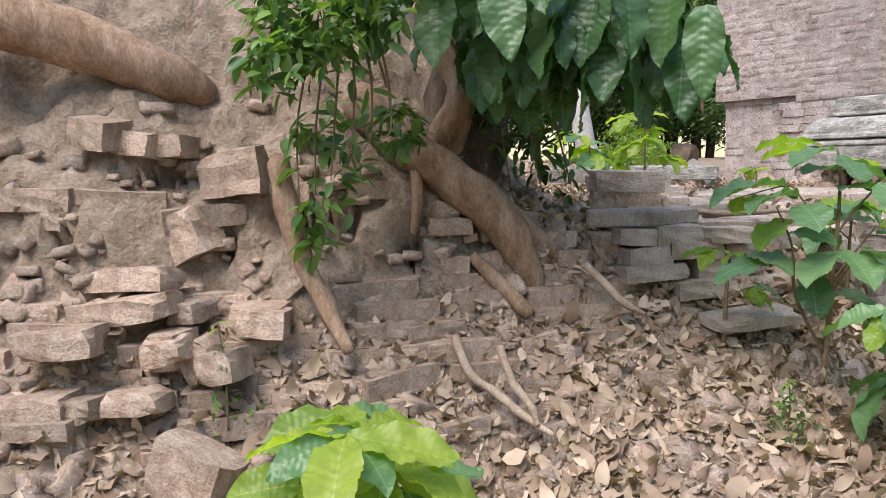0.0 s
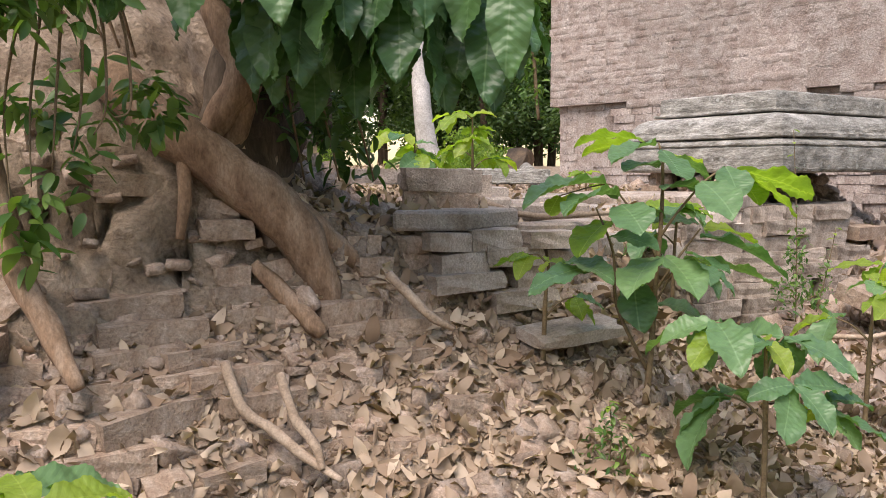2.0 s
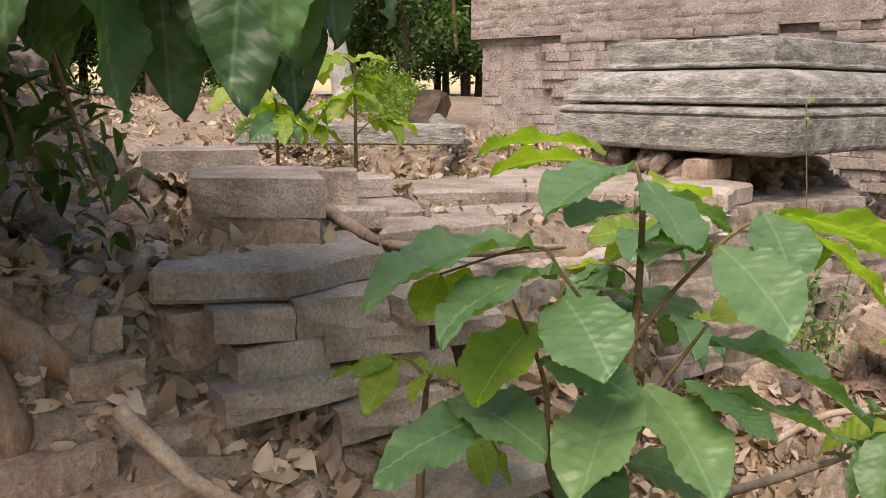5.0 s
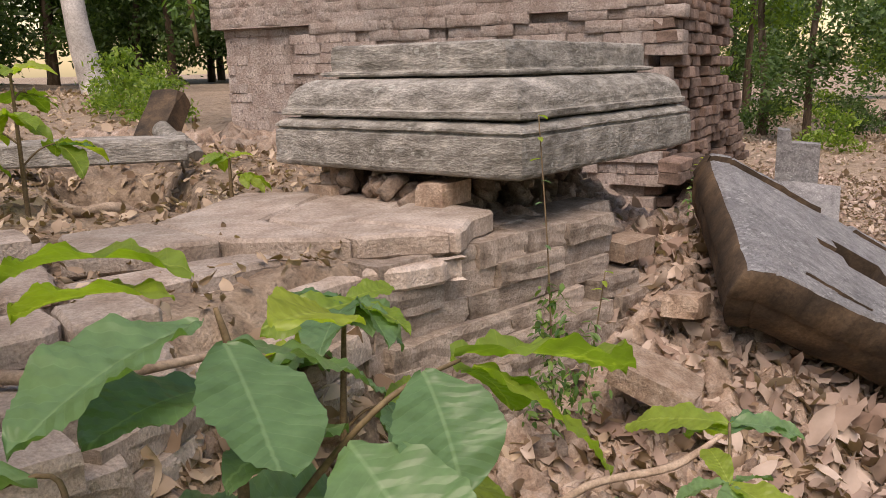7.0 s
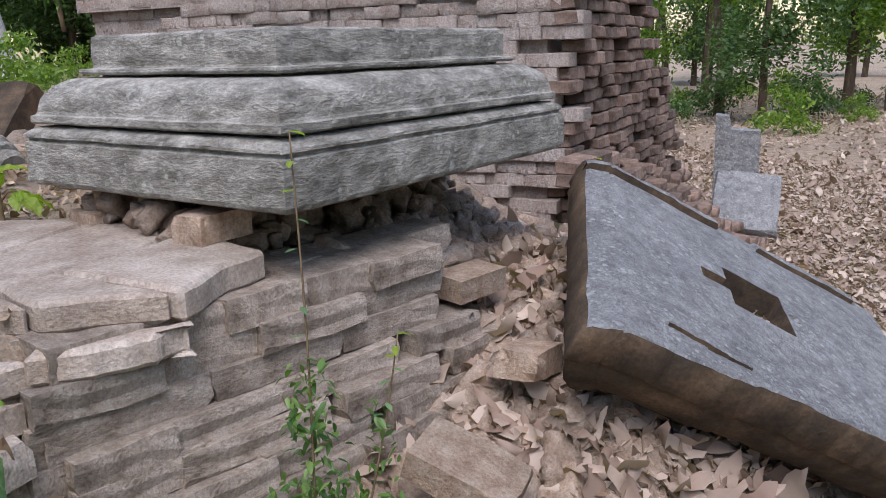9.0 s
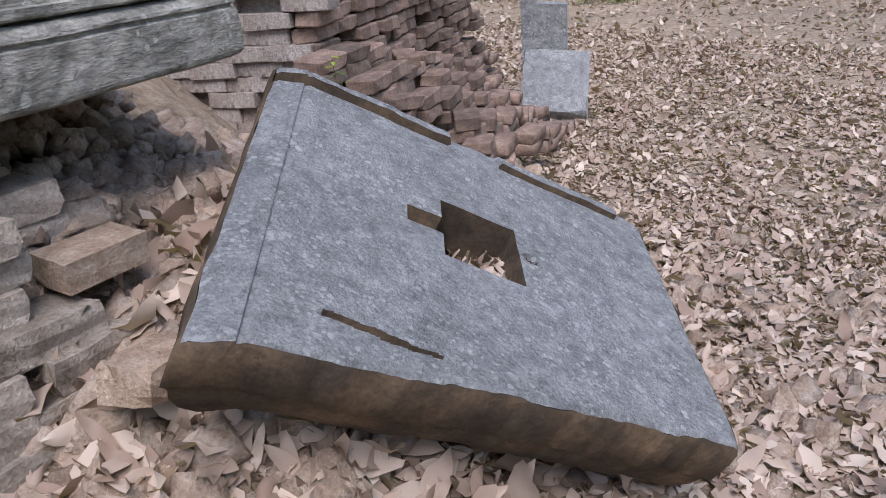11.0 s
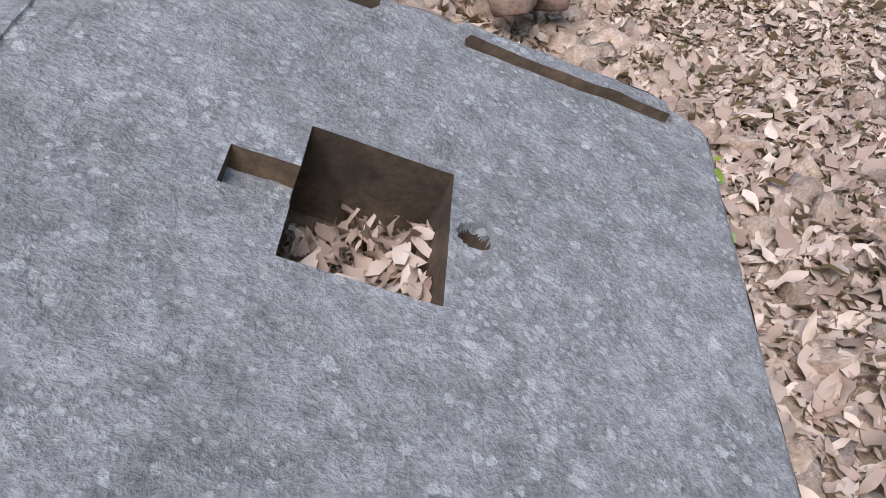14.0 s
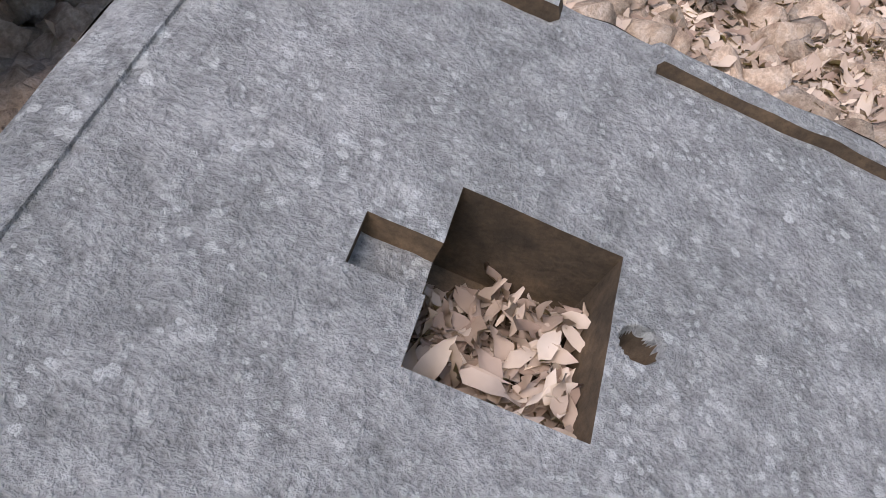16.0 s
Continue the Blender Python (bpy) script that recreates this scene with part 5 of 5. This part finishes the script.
CROWNS = [leaf_cloud(s, 2600, 0.11, (1.9, 1.9, 1.6), LEAF_WOOD) for s in (1, 2)] + [leaf_cloud(3, 2600, 0.10, (1.7, 1.7, 1.7), LEAF_LIGHT)]
SHRUBS = [leaf_cloud(5, 1100, 0.06, (0.7, 0.7, 0.5), LEAF_LIGHT, 14), leaf_cloud(6, 1100, 0.06, (0.8, 0.8, 0.6), LEAF_WOOD, 14)]
TRUNKS = []
for s in range(4):
    rr = random.Random(s + 70)
    v, f = tube([(0, 0, -0.3), (rr.uniform(-0.1, 0.1), 0, 1.5), (rr.uniform(-0.3, 0.3), rr.uniform(-0.2, 0.2), 3.5), (rr.uniform(-0.5, 0.5), rr.uniform(-0.4, 0.4), 6.5)], [0.16, 0.12, 0.10, 0.05], 9, 0.2, s)
    TRUNKS.append(mesh_of("trunk", v, f, TRUNK, smooth=True))


def tree(x, y, scale, label, rr, crowns=2, low=False, light=False):
    z = gz(x, y)
    t = thing("tree", label, "tree", "woodland trees", pose(x, y, z, 0, 0, rr.uniform(0, 360)))
    child("trunk", TRUNKS[rr.randrange(4)], t, Matrix.Diagonal((scale, scale, scale * 1.1, 1)))
    for k in range(crowns):
        h = (rr.uniform(1.6, 3.2) if low and k == 0 else rr.uniform(3.6, 6.6)) * scale
        m = Matrix.Translation((rr.uniform(-0.9, 0.9) * scale, rr.uniform(-0.9, 0.9) * scale, h)) @ Euler((0, 0, rr.uniform(0, 6))).to_matrix().to_4x4() @ Matrix.Diagonal((scale, scale, scale * rr.uniform(0.7, 1.1), 1))
        child("crown", CROWNS[2 if light else rr.randrange(2)], t, m)


rr = random.Random(77)
pale = thing("pale_tree", "tall tree with a smooth pale trunk at the wood's edge", "tree", "", pose(2.2, 19.5, gz(2.2, 19.5)))
limb("trunk", [(0.35, 0, -0.3), (0.12, 0, 0.5), (-0.05, 0, 2.0), (-0.1, 0.1, 4.5), (0.2, 0.2, 8.0)], [0.36, 0.24, 0.2, 0.18, 0.12], PALE_TRUNK, pale, "", "", 12, 0.1)
child("crown", CROWNS[0], pale, Matrix.Translation((0, 0, 8.2)))
for i in range(60):
    a = rr.uniform(-52, 24)
    dist = rr.uniform(20, 40)
    tree(dist * math.sin(radians(a)) * 1.0 + 1, 2 + dist * math.cos(radians(a)), rr.uniform(0.8, 1.5), "slender woodland tree with dense dark leaves", rr, 3, True)
for i in range(36):
    a = rr.uniform(26, 78)
    dist = rr.uniform(22, 50)
    tree(dist * math.sin(radians(a)) + 2, 3 + dist * math.cos(radians(a)), rr.uniform(0.7, 1.3), "slender tree with thin leaves beyond the leafy clearing", rr, 2, rr.random() < 0.5, rr.random() < 0.4)
for i in range(26):
    a = rr.uniform(80, 300)
    dist = rr.uniform(16, 34)
    tree(dist * math.sin(radians(a)), 3 + dist * math.cos(radians(a)), rr.uniform(0.9, 1.5), "slender woodland tree with dense dark leaves", rr, 3, True)


def shrub(x, y, s, label, k):
    t = thing("shrub", label, "shrub", "woodland shrubs", pose(x, y, gz(x, y) - 0.05, 0, 0, rr.uniform(0, 360)))
    child("leaves", SHRUBS[k], t, Matrix.Translation((0, 0, 0.42 * s)) @ Matrix.Diagonal((s, s, s, 1)))


for i in range(14):
    a = rr.uniform(-40, 12)
    dist = rr.uniform(17, 25)
    shrub(dist * math.sin(radians(a)) + 1, 2 + dist * math.cos(radians(a)), rr.uniform(0.5, 0.9), "light green undergrowth at the wood's edge", rr.randrange(2))
for x, y, s in ((2.6, 12.0, 0.5), (2.3, 13.2, 0.6), (2.5, 14.5, 0.8)):
    shrub(x, y, s, "light green shrub beside the tower", 0)
for i in range(34):
    a = rr.uniform(30, 74)
    dist = rr.uniform(18, 34)
    shrub(dist * math.sin(radians(a)) + 2, 3 + dist * math.cos(radians(a)), rr.uniform(0.5, 1.2), "low green shrub beyond the leafy clearing", rr.randrange(2))
# creeper that hangs from the tower's corner
creeper = thing("creeper", "green creeper hanging down the tower's edge", "creeper")
leafy_mass("leaves", [((2.72, 10.5, 2.3 + 0.28 * k), (0.16 + 0.02 * k, 0.16, 0.2)) for k in range(11)], 700, 0.11, LEAF_BUSH, 44, creeper)
limb("stem", [(2.8, 10.45, 1.9), (2.72, 10.5, 3.2), (2.75, 10.5, 5.4)], [0.02, 0.03, 0.03], STEM, creeper)

# ---- clods and stones bedded in the bank ----


def bank_stones():
    rr = np.random.RandomState(41)
    shapes = [(v - np.array((0, 0, 0.5)), f) for v, f in (mesh_arrays(rough_stone("rock", 1, 0.9, 0.9, BRICK_STUFF, 320 + s, 0.14, 0.14)) for s in range(6))]
    pieces = []
    while len(pieces) < 300:
        x, z = rr.uniform(-2.0, 0.8), 0.28 + 1.35 * rr.uniform(0, 1) ** 1.3
        if (x > 0.45 and z > 1.0) or (z > 1.1 and rr.uniform(0, 1) < 0.6):
            continue
        y = face_point(x, z)
        if y is None:
            continue
        v, f = shapes[rr.randint(6)]
        s = 0.03 + 0.07 * rr.uniform(0, 1) ** 2.0
        flat = np.array((s * rr.uniform(1, 1.7), s, s * rr.uniform(0.45, 0.8)))
        t = turn_matrix(rr.normal(0, 0.3), rr.normal(0, 0.25), rr.normal(0, 0.4))
        pieces.append(((v * flat) @ t.T + np.array((x, y + s * 0.2 - 0.02, z)), f))
    joined("bank_rubble", pieces, BRICK_STUFF, "tan stones and clods bedded in the eroded bank", "rubble", "stuff")


bank_stones()

# ---- rubble and fallen leaves ----


def scatter(name, count, place, size, shapes, mat, label, category, seed, lift=0.0, tilt=0.5, smooth=False):
    rr = np.random.RandomState(seed)
    xy = place(rr, count)
    z = ground_z(xy[:, 0], xy[:, 1])
    zx = ground_z(xy[:, 0] + 0.05, xy[:, 1])
    zy = ground_z(xy[:, 0], xy[:, 1] + 0.05)
    pieces = []
    for i in range(count):
        v, f = shapes[rr.randint(len(shapes))]
        s = size(rr)
        t = turn_matrix(rr.normal(0, tilt) + 0.8 * math.atan((zy[i] - z[i]) / 0.05), rr.normal(0, tilt) - 0.8 * math.atan((zx[i] - z[i]) / 0.05), 0) @ turn_matrix(0, 0, rr.uniform(0, 6.28))
        sv = v * np.array(s)
        pieces.append((sv @ t.T + np.array([xy[i, 0], xy[i, 1], z[i] + lift]), f))
    return joined(name, pieces, mat, label, category, "stuff", smooth)


ROCKS = [(v - np.array((0, 0, 0.5)), f) for v, f in (mesh_arrays(rough_stone("rock", 1, 0.9, 0.9, BRICK_STUFF, 300 + s, 0.12, 0.18)) for s in range(7))]
DEAD_SHAPES = [leaf_shape("dead", s) for s in range(8)]


def box_place(x0, x1, y0, y1, keep=lambda x, y, d: True):
    def place(rr, count):
        got = []
        while len(got) < count:
            x, y = rr.uniform(x0, x1, count), rr.uniform(y0, y1, count)
            got += [(p, q) for p, q, d in zip(x, y, inside(x, y)) if keep(p, q, d)]
        return np.array(got[:count])
    return place


def rock_size(lo, hi):
    def size(rr):
        s = lo + (hi - lo) * rr.uniform(0, 1) ** 2.2
        return (s, s * rr.uniform(0.6, 1), s * rr.uniform(0.4, 0.75))
    return size


def leaf_size(lo, hi):
    def size(rr):
        s = lo + (hi - lo) * rr.uniform(0, 1) ** 1.3
        return (s, s * rr.uniform(0.5, 1.5), s)
    return size


scatter("rubble", 1300, box_place(-1.6, 3.2, 2.0, 4.6, lambda x, y, d: -1.5 < d < 0.1), rock_size(0.02, 0.13), ROCKS, BRICK_STUFF, "broken brick rubble on the slope", "rubble", 1, 0.0)
scatter("rubble", 900, box_place(2.6, 4.6, 4.1, 6.0, lambda x, y, d: -0.75 < d < 0.7), rock_size(0.03, 0.18), ROCKS, BRICK_STUFF, "broken brick rubble below the pedestal", "rubble", 2, 0.0)
scatter("rubble", 520, box_place(4.6, 8.5, 4.0, 8.5, lambda x, y, d: -1.2 < d < 0.4), rock_size(0.04, 0.22), ROCKS, BRICK_STUFF, "broken brick rubble at the tower's foot", "rubble", 3, 0.0)
scatter("rubble", 420, box_place(1.2, 4.2, 6.0, 10.4, lambda x, y, d: (x - 2.88) * 0.811 + (y - 10.29) * 0.585 < 0 and (x - 2.88) * 0.811 + (y - 10.29) * 0.585 > -1.2), rock_size(0.05, 0.25), ROCKS, BRICK_STUFF, "broken brick rubble along the tower wall", "rubble", 4, 0.0)
scatter("leaf_litter", 15000, box_place(-1.4, 3.6, 1.9, 4.7, lambda x, y, d: -1.9 < d < 0.05), leaf_size(0.03, 0.13), DEAD_SHAPES, DEAD, "brown fallen leaves on the slope", "fallen leaves", 5, 0.012)
scatter("leaf_litter", 3200, box_place(0.3, 3.4, 3.8, 8.5, lambda x, y, d: d > 0.0), leaf_size(0.04, 0.09), DEAD_SHAPES, DEAD, "brown fallen leaves on the platform", "fallen leaves", 6, 0.03)
scatter("leaf_litter", 4200, box_place(2.8, 5.2, 3.6, 6.0, lambda x, y, d: -1.2 < d < 0.4), leaf_size(0.07, 0.19), DEAD_SHAPES, DEAD_PALE, "pale fallen leaves among rubble", "fallen leaves", 7, 0.015)
scatter("leaf_litter", 30000, box_place(4.7, 14.0, 3.2, 15, lambda x, y, d: d < -0.2), leaf_size(0.05, 0.14), DEAD_SHAPES, DEAD_PALE, "thick carpet of pale fallen leaves", "fallen leaves", 8, 0.015, 0.28)
scatter("rubble", 500, box_place(3.2, 4.9, 4.9, 6.4, lambda x, y, d: -0.4 < d < 0.9), rock_size(0.05, 0.2), ROCKS, BRICK_STUFF, "broken brick rubble beside the pedestal", "rubble", 12, 0.0)
scatter("rubble", 520, box_place(4.9, 7.0, 3.4, 6.6, lambda x, y, d: -2.4 < d < -0.3), rock_size(0.03, 0.15), ROCKS, BRICK_STUFF, "broken stones beside the fallen slab", "rubble", 13, 0.0)
scatter("leaf_litter", 11000, box_place(4.7, 7.6, 3.0, 7.0, lambda x, y, d: d < -0.1), leaf_size(0.04, 0.11), DEAD_SHAPES, DEAD_PALE, "broken pale leaves beside the fallen slab", "fallen leaves", 14, 0.012, 0.28)
scatter("leaf_litter", 9000, box_place(9, 30, 8, 30, lambda x, y, d: d < -0.5), leaf_size(0.10, 0.2), DEAD_SHAPES, DEAD_PALE, "pale fallen leaves in the clearing", "fallen leaves", 9, 0.02)
scatter("leaf_litter", 3500, box_place(-8, 3, 8, 22, lambda x, y, d: True), leaf_size(0.08, 0.16), DEAD_SHAPES, DEAD, "fallen leaves at the wood's edge", "fallen leaves", 10, 0.02)


scatter("rubble", 420, box_place(0.05, 1.05, 3.75, 5.4, lambda x, y, d: d > 0.0 and not (x > 0.66 and y < 4.4)), rock_size(0.03, 0.2), ROCKS, BRICK_STUFF, "broken brick rubble between the tree and the platform", "rubble", 15, 0.0)
scatter("leaf_litter", 2200, box_place(-0.1, 1.1, 3.7, 5.6, lambda x, y, d: d > 0.0), leaf_size(0.04, 0.12), DEAD_SHAPES, DEAD, "brown fallen leaves below the tree", "fallen leaves", 16, 0.03)


def socket_leaves():
    rr = np.random.RandomState(17)
    pieces = []
    for i in range(300):
        v, f = DEAD_SHAPES[rr.randint(8)]
        u, w = rr.uniform(-0.055, 0.148), rr.uniform(-0.125, 0.10)
        p = SLAB_M @ Vector((u, w, -0.175 + rr.uniform(0, 0.05) * (0.3 + 4 * max(0, u + 0.02)) + 0.3 * max(0, -w - 0.02) + 0.55 * max(0, u - 0.02)))
        t = turn_matrix(rr.normal(0.4, 0.45), rr.normal(0.3, 0.5), rr.uniform(0, 6.28))
        pieces.append(((v * np.array((1, rr.uniform(0.4, 1.3), 1.0)) * rr.uniform(0.03, 0.10)) @ t.T + np.array(p), f))
    joined("socket_leaves", pieces, DEAD_PALE, "dry curled leaves gathered in the slab's socket", "fallen leaves", "stuff")


socket_leaves()


def packing_rubble():
    rr = np.random.RandomState(23)
    pieces = []
    for i in range(1700):
        v, f = ROCKS[rr.randint(7)]
        a, b = rr.uniform(0.05, 1.7), rr.uniform(0.12, 1.2)
        p = CORNER + AX_R * a + AX_L * b
        back = min(1.0, max(0.0, (b - 0.2 - 0.15 * max(0, a - 0.5)) / 0.4))
        s = 0.045 + 0.085 * rr.uniform(0, 1) ** 1.5
        z = 0.86 + 0.38 * back * rr.uniform(0.1, 1)
        t = turn_matrix(rr.normal(0, 0.5), rr.normal(0, 0.5), rr.uniform(0, 6.28))
        pieces.append(((v * np.array((s, s * 0.8, s * 0.6))) @ t.T + np.array((p.x, p.y, min(z, 1.245 - s * 0.3))), f))
    for i in range(330):
        v, f = ROCKS[rr.randint(7)]
        a, b = rr.uniform(0.0, 1.1), rr.uniform(-0.1, 0.3)
        p = CORNER + AX_R * a + AX_L * b
        if (p.x - 2.26) * 0.342 - (p.y - 4.73) * 0.94 > -0.17:
            continue
        s = 0.03 + 0.10 * rr.uniform(0, 1) ** 2
        t = turn_matrix(rr.normal(0, 0.5), rr.normal(0, 0.5), rr.uniform(0, 6.28))
        pieces.append(((v * np.array((s * 1.3, s, s * 0.6))) @ t.T + np.array((p.x, p.y, 1.0 - 0.14 * max(0, a - 0.35) + 0.1 * max(0, b))), f))
    joined("packing_rubble", pieces, BRICK_STUFF, "broken bricks packed under the pedestal", "rubble", "stuff")


packing_rubble()
